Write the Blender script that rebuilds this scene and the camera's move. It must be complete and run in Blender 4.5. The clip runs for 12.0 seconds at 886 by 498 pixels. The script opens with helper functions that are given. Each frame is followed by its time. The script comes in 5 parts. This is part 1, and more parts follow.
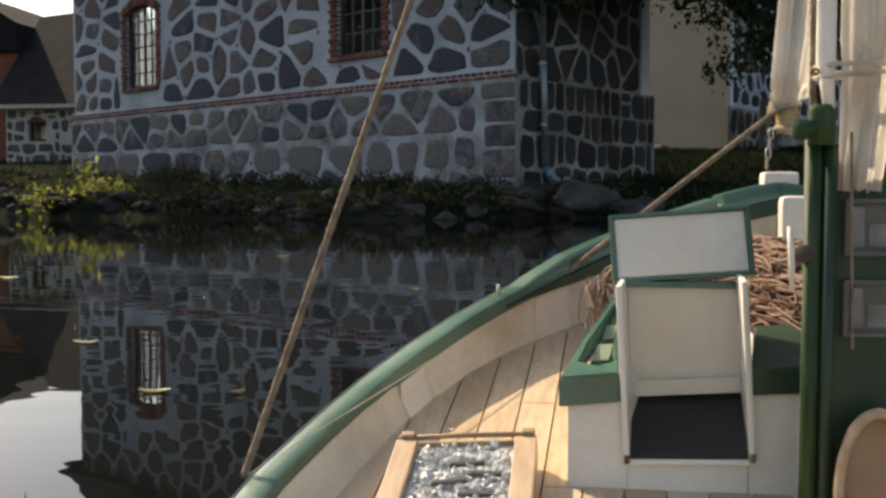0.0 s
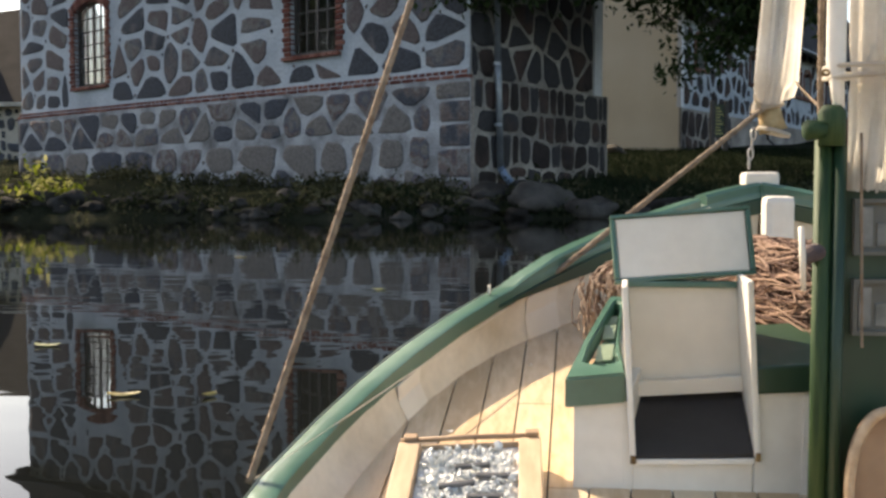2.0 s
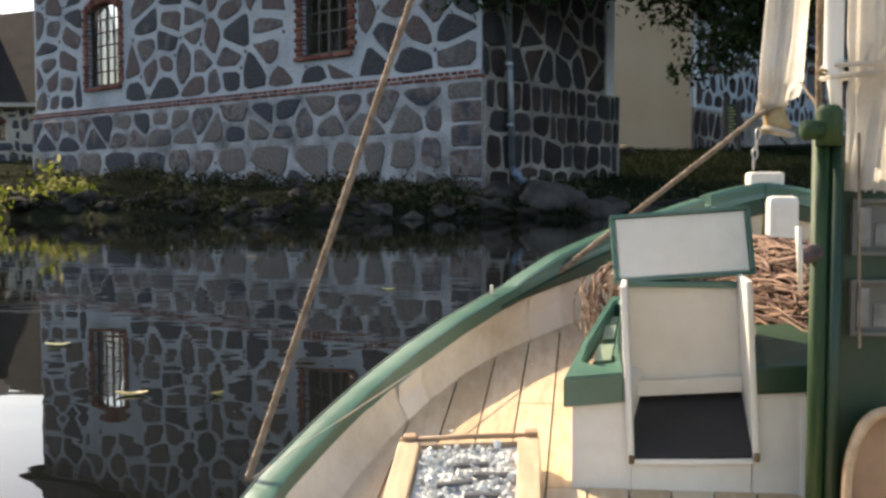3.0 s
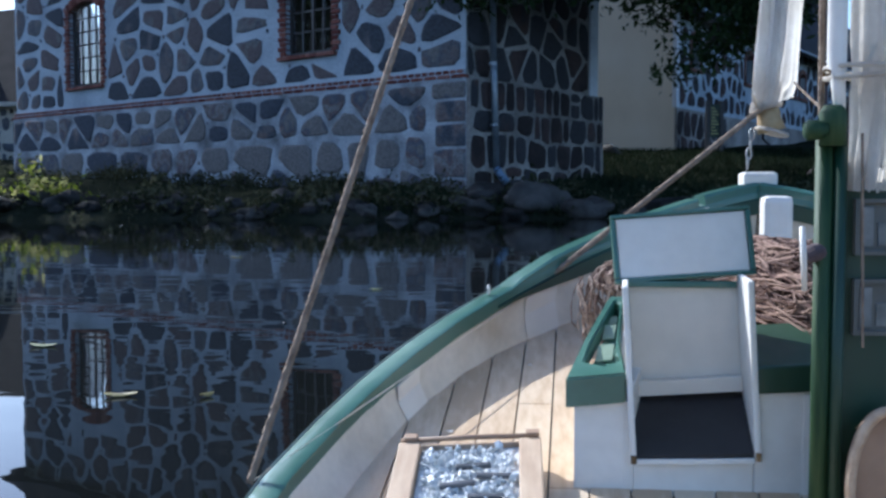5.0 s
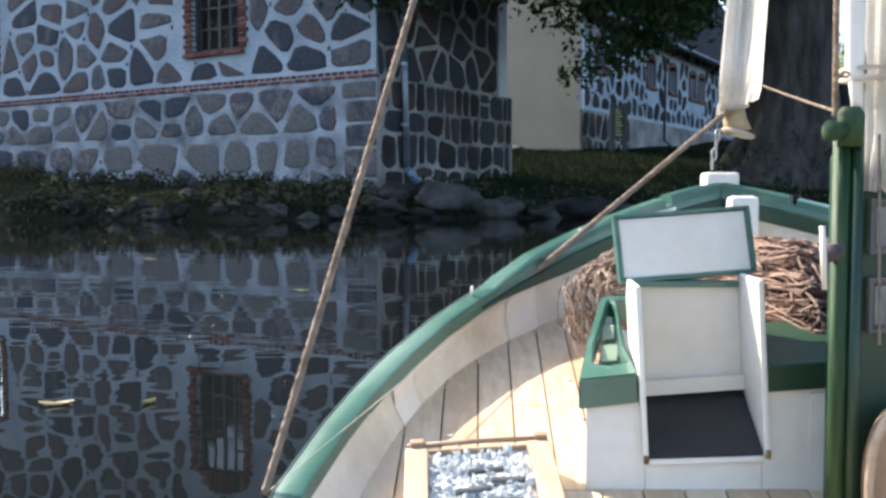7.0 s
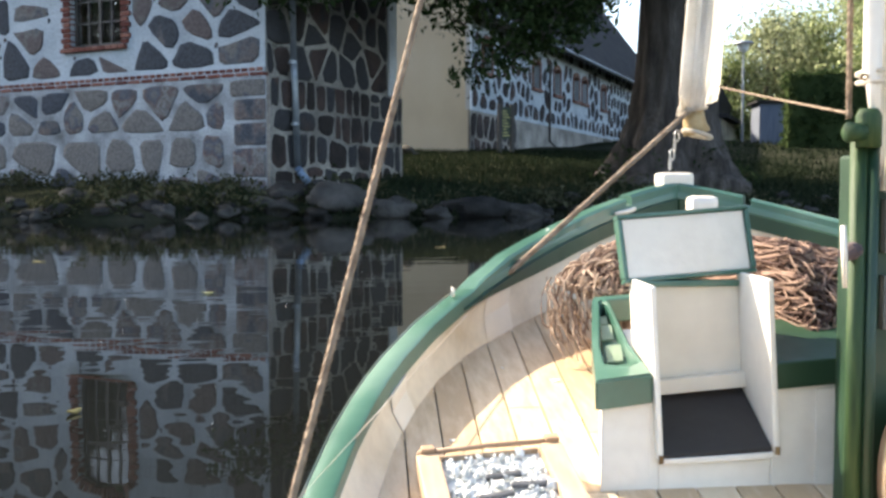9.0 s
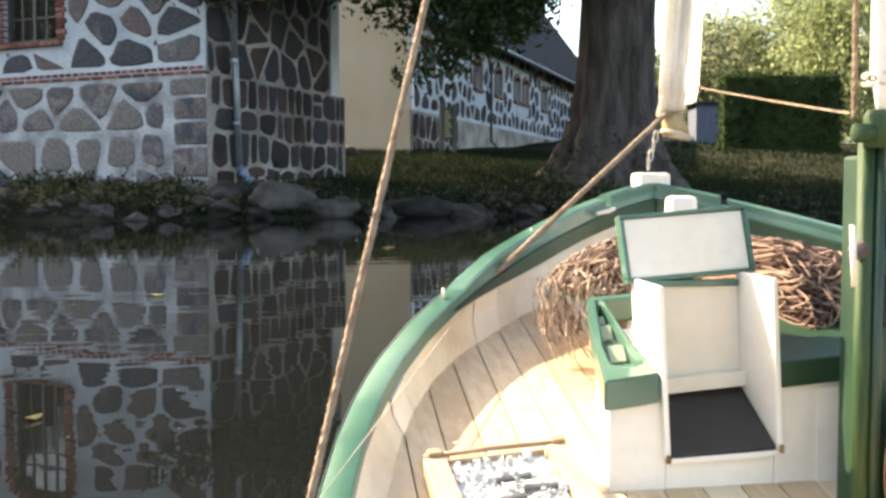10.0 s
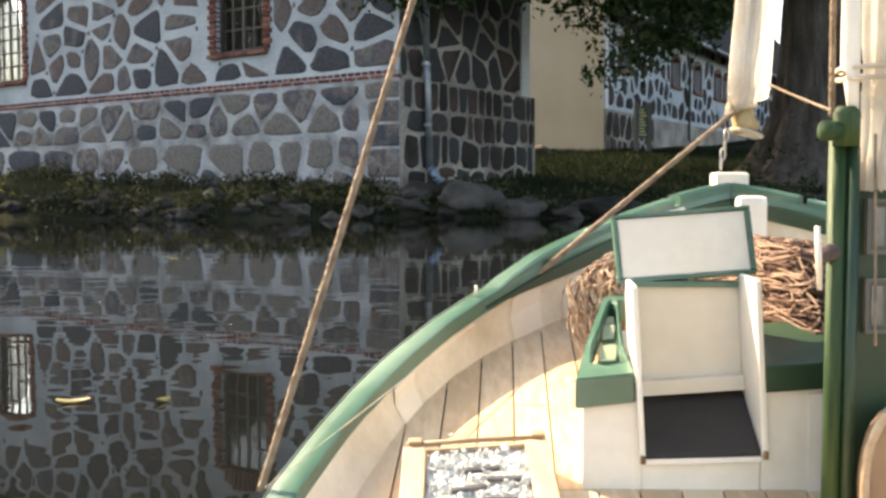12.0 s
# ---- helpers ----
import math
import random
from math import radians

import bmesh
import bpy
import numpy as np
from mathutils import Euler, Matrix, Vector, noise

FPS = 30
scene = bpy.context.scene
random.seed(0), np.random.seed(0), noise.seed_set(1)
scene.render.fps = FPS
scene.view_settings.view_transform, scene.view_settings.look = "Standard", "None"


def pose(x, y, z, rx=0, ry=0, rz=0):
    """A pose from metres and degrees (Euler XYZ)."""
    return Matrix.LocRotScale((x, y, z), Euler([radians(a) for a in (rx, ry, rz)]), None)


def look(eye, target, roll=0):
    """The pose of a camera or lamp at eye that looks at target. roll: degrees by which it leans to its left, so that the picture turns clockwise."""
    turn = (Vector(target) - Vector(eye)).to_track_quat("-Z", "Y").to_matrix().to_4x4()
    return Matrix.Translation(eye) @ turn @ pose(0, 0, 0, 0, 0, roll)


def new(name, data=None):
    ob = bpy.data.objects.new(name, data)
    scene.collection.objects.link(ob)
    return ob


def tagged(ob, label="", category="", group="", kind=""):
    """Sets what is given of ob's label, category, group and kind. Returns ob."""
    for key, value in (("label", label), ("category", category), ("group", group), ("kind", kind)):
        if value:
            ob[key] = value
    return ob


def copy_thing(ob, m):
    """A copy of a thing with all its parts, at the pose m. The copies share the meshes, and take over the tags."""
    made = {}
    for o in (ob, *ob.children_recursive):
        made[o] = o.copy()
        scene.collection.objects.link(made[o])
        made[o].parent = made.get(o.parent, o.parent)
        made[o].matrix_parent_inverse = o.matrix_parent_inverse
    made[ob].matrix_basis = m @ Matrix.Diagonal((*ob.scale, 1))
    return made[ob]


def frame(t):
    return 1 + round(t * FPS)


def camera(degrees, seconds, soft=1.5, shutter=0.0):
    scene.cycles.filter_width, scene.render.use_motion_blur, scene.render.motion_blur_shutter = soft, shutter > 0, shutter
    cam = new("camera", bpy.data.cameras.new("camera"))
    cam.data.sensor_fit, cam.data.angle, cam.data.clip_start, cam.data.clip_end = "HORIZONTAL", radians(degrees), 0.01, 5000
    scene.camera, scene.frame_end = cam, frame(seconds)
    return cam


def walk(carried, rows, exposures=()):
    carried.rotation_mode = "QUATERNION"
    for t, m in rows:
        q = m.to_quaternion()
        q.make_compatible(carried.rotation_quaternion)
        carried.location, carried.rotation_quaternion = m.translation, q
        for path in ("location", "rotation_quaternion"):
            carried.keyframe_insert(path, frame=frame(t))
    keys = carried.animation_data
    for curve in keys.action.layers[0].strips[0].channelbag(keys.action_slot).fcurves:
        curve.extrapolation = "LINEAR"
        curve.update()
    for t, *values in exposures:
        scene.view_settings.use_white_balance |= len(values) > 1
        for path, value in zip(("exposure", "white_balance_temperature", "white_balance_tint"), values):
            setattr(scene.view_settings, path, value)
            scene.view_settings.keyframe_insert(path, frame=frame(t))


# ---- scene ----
# ---- camera and its way ----
LENS = 48.0
EYE, TILT = 0.28, -3.12
BOAT_YAW = 3.8                  # how far the boat's heading is turned to the right of the world's y axis
PIVOT = (0.115, 0.62)           # the middle of the fore deck, in the boat's own axes
cam = camera(LENS, 12.0, soft=2.85)
BOAT = pose(0, 0, 0, 0, 0, -BOAT_YAW)
TURNS = [
    (0.0, -4.05), (0.5, -0.45), (1.0, 0.70), (1.5, 0.0), (2.0, -1.35), (2.5, -2.05), (4.5, -1.9), (5.0, -1.1),
    (5.5, 0.0), (6.0, 1.27), (6.5, 2.75), (7.0, 4.27), (9.0, 10.8), (9.5, 12.6), (10.0, 14.2), (10.5, 14.9),
    (11.0, 13.5), (11.5, 9.3), (12.0, 2.9),
]


def stand(turn):
    """The eye swings round the fore deck of the boat by that many degrees."""
    px, py = PIVOT
    return BOAT @ pose(px, py, 0, 0, 0, BOAT_YAW - turn) @ pose(-px, -py, EYE, 90 + TILT, 0, 0)


EXPOSURES = [
    (0.0, 1.15, 7700, 12), (2.7, 1.8, 7600, 12), (4.3, 0.8, 5900, 10), (5.0, 1.25, 5000, 10), (5.6, 1.9, 5850, 10), (6.2, 2.2, 6300, 10),
    (7.2, 2.1, 6050, 10), (8.8, 2.3, 6700, 10), (9.6, 2.75, 7400, 10), (10.5, 2.5, 8200, 12), (11.0, 2.4, 8250, 12), (11.5, 2.45, 8300, 12), (12.0, 2.5, 8400, 12),
]
walk(cam, [(t, stand(a)) for t, a in TURNS], EXPOSURES)

# ---- world and sun ----
SUN_EL, SUN_AZ = 41.0, -49.0    # azimuth from the y axis, to the right
world = bpy.data.worlds.new("world")
scene.world = world
world.use_nodes = True
wn = world.node_tree.nodes
sky = wn.new("ShaderNodeTexSky")
sky.sky_type, sky.sun_disc = "NISHITA", False
sky.sun_elevation, sky.sun_rotation = radians(SUN_EL), radians(SUN_AZ)
sky.dust_density, sky.air_density = 1.8, 1.0
wn["Background"].inputs["Strength"].default_value = 0.10
world.node_tree.links.new(sky.outputs[0], wn["Background"].inputs["Color"])
sun = new("sun", bpy.data.lights.new("sun", "SUN"))
sun.data.energy, sun.data.angle, sun.data.color = 3.1, radians(0.6), (1.0, 0.89, 0.74)
az, el = radians(SUN_AZ), radians(SUN_EL)
sun.matrix_world = look((math.sin(az) * 30 * math.cos(el), math.cos(az) * 30 * math.cos(el), 30 * math.sin(el)), (0, 0, 0))


# ---- materials ----
def material(name, colours, rough=0.7, scale=8.0, bump=0.2, metal=0.0, fine=6.0, per_object=0.0, per_island=0.0, coat=0.0,
             stretch=(1, 1, 1), dirt=0.25, relief=0.01, shine=0.5, grit=False):
    """Colours run over a coarse noise; a finer noise soils them; bump from both."""
    m = bpy.data.materials.new(name)
    m.use_nodes = True
    n, l = m.node_tree.nodes, m.node_tree.links
    b = n["Principled BSDF"]
    tc = n.new("ShaderNodeTexCoord")
    mp = n.new("ShaderNodeMapping")
    mp.inputs["Scale"].default_value = stretch
    l.new(tc.outputs["Object"], mp.inputs["Vector"])
    big, small = n.new("ShaderNodeTexNoise"), n.new("ShaderNodeTexNoise")
    big.inputs["Scale"].default_value, small.inputs["Scale"].default_value = scale, scale * fine
    big.inputs["Detail"].default_value, small.inputs["Detail"].default_value = 5, 4
    for t in (big, small):
        l.new(mp.outputs[0], t.inputs["Vector"])
    ramp = n.new("ShaderNodeValToRGB")
    while len(ramp.color_ramp.elements) < len(colours):
        ramp.color_ramp.elements.new(0.5)
    for i, c in enumerate(colours):
        e = ramp.color_ramp.elements[i]
        e.position = 0.3 + 0.4 * i / max(1, len(colours) - 1)
        e.color = (*c, 1)
    value = big.outputs["Fac"]
    if per_object or per_island:
        pick = n.new("ShaderNodeObjectInfo").outputs["Random"] if per_object else n.new("ShaderNodeNewGeometry").outputs["Random Per Island"]
        amount = per_object or per_island
        mr = n.new("ShaderNodeMapRange")
        mr.inputs["To Min"].default_value, mr.inputs["To Max"].default_value = -0.4 * amount, 0.4 * amount
        l.new(pick, mr.inputs["Value"])
        add = n.new("ShaderNodeMath")
        l.new(value, add.inputs[0])
        l.new(mr.outputs[0], add.inputs[1])
        value = add.outputs[0]
    l.new(value, ramp.inputs["Fac"])
    mix = n.new("ShaderNodeMixRGB")
    mix.blend_type = "MULTIPLY"
    mix.inputs["Fac"].default_value = dirt
    l.new(ramp.outputs[0], mix.inputs[1])
    if grit:                                    # sharper specks
        gr = n.new("ShaderNodeMapRange")
        gr.inputs["From Min"].default_value, gr.inputs["From Max"].default_value = 0.38, 0.58
        gr.inputs["To Min"].default_value, gr.inputs["To Max"].default_value = 0.5, 1.0
        l.new(small.outputs["Fac"], gr.inputs["Value"])
        l.new(gr.outputs[0], mix.inputs[2])
    else:
        l.new(small.outputs["Fac"], mix.inputs[2])
    bright = n.new("ShaderNodeBrightContrast")
    bright.inputs["Bright"].default_value = 0.0
    l.new(mix.outputs[0], bright.inputs[0])
    l.new(bright.outputs[0], b.inputs["Base Color"])
    rr = n.new("ShaderNodeMapRange")
    rr.inputs["To Min"].default_value, rr.inputs["To Max"].default_value = max(0.02, rough - 0.12), min(1, rough + 0.12)
    l.new(small.outputs["Fac"], rr.inputs["Value"])
    l.new(rr.outputs[0], b.inputs["Roughness"])
    b.inputs["Metallic"].default_value = metal
    b.inputs["Specular IOR Level"].default_value = shine
    b.inputs["Coat Weight"].default_value = coat
    if bump:
        sumn = n.new("ShaderNodeMath")
        sumn.operation = "ADD"
        l.new(big.outputs["Fac"], sumn.inputs[0])
        l.new(small.outputs["Fac"], sumn.inputs[1])
        bn = n.new("ShaderNodeBump")
        bn.inputs["Strength"].default_value, bn.inputs["Distance"].default_value = bump, relief
        l.new(sumn.outputs[0], bn.inputs["Height"])
        l.new(bn.outputs[0], b.inputs["Normal"])
    return m


def leafy(name, colours, glow=0.45):
    """Thin leaves that let the light through."""
    m = material(name, colours, 0.6, 3.0, 0, per_island=1.2, shine=0.0)
    n, l = m.node_tree.nodes, m.node_tree.links
    b = n["Principled BSDF"]
    tr = n.new("ShaderNodeBsdfTranslucent")
    l.new(b.inputs["Base Color"].links[0].from_socket, tr.inputs["Color"])
    mx = n.new("ShaderNodeMixShader")
    mx.inputs[0].default_value = glow
    l.new(b.outputs[0], mx.inputs[1])
    l.new(tr.outputs[0], mx.inputs[2])
    l.new(mx.outputs[0], n["Material Output"].inputs["Surface"])
    return m


# Facade stone and mortar: darker for shade, blued for skylight, in the colours themselves.
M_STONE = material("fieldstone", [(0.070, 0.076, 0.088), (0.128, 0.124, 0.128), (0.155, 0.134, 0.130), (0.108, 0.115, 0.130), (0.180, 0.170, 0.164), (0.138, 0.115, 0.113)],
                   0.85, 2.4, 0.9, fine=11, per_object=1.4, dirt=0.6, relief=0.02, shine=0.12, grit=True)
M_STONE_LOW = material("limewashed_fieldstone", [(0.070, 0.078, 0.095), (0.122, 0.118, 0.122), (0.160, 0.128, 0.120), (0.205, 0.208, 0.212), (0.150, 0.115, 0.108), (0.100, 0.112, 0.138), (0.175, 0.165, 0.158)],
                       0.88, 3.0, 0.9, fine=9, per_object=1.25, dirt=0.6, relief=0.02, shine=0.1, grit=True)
# Brown-dark stone; the side wall's shade under the tree is in the colour too.
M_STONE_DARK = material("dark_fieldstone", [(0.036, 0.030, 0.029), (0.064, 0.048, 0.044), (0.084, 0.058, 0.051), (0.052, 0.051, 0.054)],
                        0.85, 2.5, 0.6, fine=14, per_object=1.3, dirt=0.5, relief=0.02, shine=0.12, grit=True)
M_STONE_STUFF = material("fieldstone_far", [(0.10, 0.11, 0.13), (0.17, 0.165, 0.17), (0.20, 0.172, 0.17), (0.16, 0.18, 0.21)],
                         0.85, 2.4, 0.6, fine=14, per_island=1.3, dirt=0.5, relief=0.02, shine=0.12, grit=True)
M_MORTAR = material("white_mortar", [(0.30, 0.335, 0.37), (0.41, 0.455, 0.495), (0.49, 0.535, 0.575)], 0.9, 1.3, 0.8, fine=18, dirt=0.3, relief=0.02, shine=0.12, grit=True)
M_MORTAR_LOW = material("weathered_mortar", [(0.14, 0.142, 0.145), (0.26, 0.275, 0.29), (0.38, 0.405, 0.43), (0.45, 0.48, 0.51)], 0.92, 2.2, 0.5, fine=16, dirt=0.45, relief=0.012, shine=0.12, grit=True)
# Mortar greyed down, partly for the shade of the mill's side wall.
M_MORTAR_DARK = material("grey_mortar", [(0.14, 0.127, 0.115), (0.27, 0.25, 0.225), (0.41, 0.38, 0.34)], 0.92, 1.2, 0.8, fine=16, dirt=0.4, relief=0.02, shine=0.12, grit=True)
M_MORTAR_WARM = material("warm_mortar", [(0.5, 0.47, 0.4), (0.66, 0.62, 0.54)], 0.9, 1.3, 0.8, fine=16, dirt=0.3, relief=0.02, shine=0.12, grit=True)
M_OLDBRICK = material("old_brick", [(0.15, 0.075, 0.06), (0.23, 0.125, 0.10), (0.28, 0.18, 0.15)], 0.88, 5, 0.4, dirt=0.45, shine=0.12)
M_BRICK = material("red_brick", [(0.14, 0.052, 0.043), (0.22, 0.085, 0.066), (0.29, 0.135, 0.105)], 0.85, 6, 0.4, per_object=1.0, dirt=0.4, shine=0.12)
M_PLASTER = material("cream_plaster", [(0.70, 0.61, 0.46), (0.76, 0.67, 0.51), (0.80, 0.72, 0.57)], 0.9, 0.7, 0.25, fine=40, dirt=0.15, shine=0.12)
M_TRIM = material("white_trim", [(0.66, 0.68, 0.70), (0.78, 0.79, 0.80)], 0.8, 3, 0.2)
M_ROOF = material("dark_roof_tiles", [(0.016, 0.016, 0.018), (0.034, 0.032, 0.032)], 0.9, 2, 0.5, shine=0.12)
M_ROOF_RED = material("brick_gable", [(0.22, 0.08, 0.05), (0.32, 0.13, 0.08)], 0.85, 3, 0.4, shine=0.12)
M_DARKWOOD = material("dark_painted_wood", [(0.03, 0.028, 0.027), (0.06, 0.05, 0.045)], 0.55, 12, 0.2)
M_REDWOOD = material("red_brown_wood", [(0.12, 0.05, 0.04), (0.19, 0.08, 0.06)], 0.7, 12, 0.2)
M_ZINC = material("zinc", [(0.22, 0.25, 0.28), (0.38, 0.41, 0.44)], 0.5, 6, 0.1, metal=0.7)
M_ZINC_BLUE = material("blue_zinc", [(0.13, 0.19, 0.29), (0.22, 0.30, 0.42)], 0.5, 6, 0.1, metal=0.4)
# Near-black plaster: the darkness of the rooms is put into the colour.
M_ROOM = material("room_shade_plaster", [(0.035, 0.033, 0.032), (0.055, 0.052, 0.05)], 0.9, 1, 0.2)
M_ROCK = material("shore_rock", [(0.022, 0.021, 0.020), (0.046, 0.044, 0.041), (0.090, 0.085, 0.078)], 0.8, 2.5, 0.8, fine=9, per_object=0.6, relief=0.03, shine=0.06)
M_BARK = material("grey_bark", [(0.06, 0.051, 0.045), (0.115, 0.099, 0.088), (0.18, 0.158, 0.14)], 0.95, 2.2, 1.0, fine=6, stretch=(3, 3, 0.6), relief=0.06, dirt=0.5, shine=0.12)
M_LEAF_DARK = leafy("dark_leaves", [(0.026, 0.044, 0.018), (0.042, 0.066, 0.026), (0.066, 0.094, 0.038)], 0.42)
# Far foliage brighter than real leaves: backlight and haze are mixed into both colours.
M_LEAF = leafy("green_leaves", [(0.15, 0.19, 0.08), (0.25, 0.30, 0.135), (0.36, 0.40, 0.21)], 0.7)
M_LEAF_PALE = leafy("sun_haze_leaves", [(0.20, 0.23, 0.13), (0.29, 0.32, 0.18), (0.40, 0.42, 0.26)], 0.7)
# Bright leaves for one bush: the sun patch on it is in the colour.
M_BUSH_LIT = leafy("yellow_green_sunlit_leaves", [(0.14, 0.18, 0.02), (0.26, 0.28, 0.05), (0.40, 0.38, 0.16)], 0.5)
# Weeds, grass and ground near black: the shade over bank and lawn is painted in.
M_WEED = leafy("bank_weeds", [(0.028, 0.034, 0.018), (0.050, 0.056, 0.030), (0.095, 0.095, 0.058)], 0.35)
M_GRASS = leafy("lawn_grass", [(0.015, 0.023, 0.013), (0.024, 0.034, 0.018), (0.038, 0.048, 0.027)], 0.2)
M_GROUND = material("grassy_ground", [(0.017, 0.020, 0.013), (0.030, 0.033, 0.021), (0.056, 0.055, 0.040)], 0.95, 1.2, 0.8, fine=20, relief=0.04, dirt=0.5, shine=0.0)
M_YELLOW = material("yellow_sign", [(0.45, 0.42, 0.14), (0.55, 0.50, 0.20)], 0.6, 5, 0.1)
M_GREENBAR = material("dark_green_board", [(0.03, 0.05, 0.03), (0.045, 0.07, 0.04)], 0.6, 5, 0)
M_BLUESHED = material("blue_grey_boards", [(0.10, 0.12, 0.16), (0.15, 0.17, 0.21)], 0.8, 3, 0.3, stretch=(6, 6, 0.5))
M_LAMPGLASS = material("white_lamp_glass", [(0.75, 0.75, 0.72), (0.82, 0.82, 0.8)], 0.3, 3, 0)
M_FLOAT = material("fallen_leaf", [(0.20, 0.17, 0.05), (0.28, 0.22, 0.10), (0.18, 0.20, 0.08)], 0.5, 20, 0.2, per_object=1.0)

M_GREEN = material("green_boat_paint", [(0.028, 0.100, 0.068), (0.050, 0.138, 0.098), (0.105, 0.200, 0.155)], 0.4, 11, 0.2, fine=9, coat=0.45, dirt=0.3, relief=0.001)
# Darker green; shade on the case panel and the right coaming is in it.
M_GREEN_DARK = material("dark_shaded_green_paint", [(0.006, 0.028, 0.012), (0.011, 0.042, 0.018), (0.020, 0.055, 0.026)], 0.5, 12, 0.12, coat=0.1, relief=0.001)
M_GREEN_MAST = material("mast_green_paint", [(0.010, 0.036, 0.012), (0.022, 0.056, 0.016), (0.048, 0.080, 0.026)], 0.6, 60, 0.2, stretch=(6, 6, 0.5), coat=0.0, shine=0.35, relief=0.001)
M_WHITE = material("white_boat_paint", [(0.71, 0.665, 0.58), (0.78, 0.74, 0.66), (0.83, 0.80, 0.73)], 0.5, 14, 0.25, fine=8, dirt=0.12, relief=0.0015)
M_CREAM = material("cream_boat_paint", [(0.52, 0.44, 0.31), (0.70, 0.63, 0.50), (0.78, 0.72, 0.60)], 0.5, 16, 0.3, fine=9, dirt=0.28, relief=0.0015)
M_CREAM_PALE = material("pale_cream_paint", [(0.70, 0.65, 0.55), (0.77, 0.72, 0.62)], 0.5, 10, 0.2, fine=9, dirt=0.15, relief=0.0015)
M_PLANK = material("pale_deck_wood", [(0.52, 0.37, 0.22), (0.62, 0.465, 0.30), (0.69, 0.545, 0.37)], 0.5, 14, 0.25, fine=5, per_object=0.7, stretch=(14, 1, 14), dirt=0.2, relief=0.0008)
M_SEAM = material("black_caulk", [(0.05, 0.047, 0.045), (0.085, 0.08, 0.076)], 0.8, 30, 0)
M_CRATE = material("light_crate_wood", [(0.42, 0.29, 0.18), (0.55, 0.41, 0.27)], 0.6, 25, 0.2, stretch=(6, 1, 6), dirt=0.25, relief=0.0008)
M_BATTEN = material("brown_batten", [(0.28, 0.17, 0.10), (0.40, 0.27, 0.17)], 0.6, 25, 0.2, relief=0.0008)
# Near-black brown that stands for the darkness inside the hatch.
M_BLACK = material("hatch_shade_black", [(0.026, 0.022, 0.020), (0.036, 0.031, 0.028)], 0.8, 30, 0.1, relief=0.0008)
M_ROPE = material("hemp_rope", [(0.17, 0.12, 0.08), (0.27, 0.20, 0.14), (0.36, 0.28, 0.20)], 0.9, 120, 0.6, dirt=0.45, relief=0.0008)
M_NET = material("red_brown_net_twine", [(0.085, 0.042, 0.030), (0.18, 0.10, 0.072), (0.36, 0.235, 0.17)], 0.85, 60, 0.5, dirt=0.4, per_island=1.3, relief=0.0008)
# Straw-brown twine, made paler for the sun that falls on the port side.
M_NET_PALE = material("sunlit_straw_net_twine", [(0.15, 0.09, 0.06), (0.30, 0.20, 0.14), (0.46, 0.34, 0.25)], 0.85, 60, 0.5, dirt=0.4, per_island=1.3, relief=0.0008)
M_SAIL = material("off_white_canvas", [(0.60, 0.54, 0.45), (0.76, 0.71, 0.62), (0.85, 0.81, 0.74)], 0.85, 24, 0.8, fine=10, dirt=0.18, relief=0.001)
mt = M_SAIL.node_tree
tl, mx = mt.nodes.new("ShaderNodeBsdfTranslucent"), mt.nodes.new("ShaderNodeMixShader")
mt.links.new(mt.nodes["Principled BSDF"].inputs["Base Color"].links[0].from_socket, tl.inputs["Color"])
mx.inputs[0].default_value = 0.58
mt.links.new(mt.nodes["Principled BSDF"].outputs[0], mx.inputs[1])
mt.links.new(tl.outputs[0], mx.inputs[2])
mt.links.new(mx.outputs[0], mt.nodes["Material Output"].inputs["Surface"])
M_BRASS = material("old_brass", [(0.10, 0.06, 0.03), (0.26, 0.17, 0.08), (0.36, 0.26, 0.15)], 0.5, 40, 0.2, metal=0.6, relief=0.0005)
M_STEEL = material("dull_steel", [(0.35, 0.35, 0.35), (0.5, 0.5, 0.5)], 0.4, 40, 0.1, metal=0.9, relief=0.0005)
M_ICE = material("crushed_ice", [(0.50, 0.52, 0.51), (0.70, 0.715, 0.70)], 0.4, 60, 0.2, per_island=0.7, coat=0.1, relief=0.001)
M_OCHRE = material("ochre_canvas", [(0.20, 0.13, 0.06), (0.44, 0.31, 0.15), (0.52, 0.40, 0.22)], 0.85, 50, 0.4, dirt=0.35, relief=0.0008)
M_PRINT = material("faded_print", [(0.10, 0.11, 0.10), (0.24, 0.25, 0.24)], 0.5, 90, 0.1, relief=0.0005)
M_LASH = material("brown_purple_lashing", [(0.07, 0.05, 0.05), (0.15, 0.11, 0.11)], 0.9, 200, 0.6, dirt=0.4, relief=0.0008)
M_TRAY = material("pale_green_paint", [(0.20, 0.27, 0.18), (0.30, 0.36, 0.25)], 0.4, 40, 0.1, relief=0.0005)
M_FISH_BAR = material("dark_grey_fish_bar", [(0.05, 0.055, 0.06), (0.12, 0.12, 0.125)], 0.35, 60, 0.1, relief=0.0005)
M_FRAMEGREY = material("grey_frame", [(0.07, 0.075, 0.065), (0.13, 0.13, 0.115)], 0.5, 30, 0.1, relief=0.0005)

M_GLASS = bpy.data.materials.new("window_glass")
M_GLASS.use_nodes = True
g = M_GLASS.node_tree.nodes["Principled BSDF"]
g.inputs["Base Color"].default_value = (0.85, 0.9, 0.9, 1)
g.inputs["Transmission Weight"].default_value, g.inputs["Roughness"].default_value, g.inputs["IOR"].default_value = 1.0, 0.02, 1.8

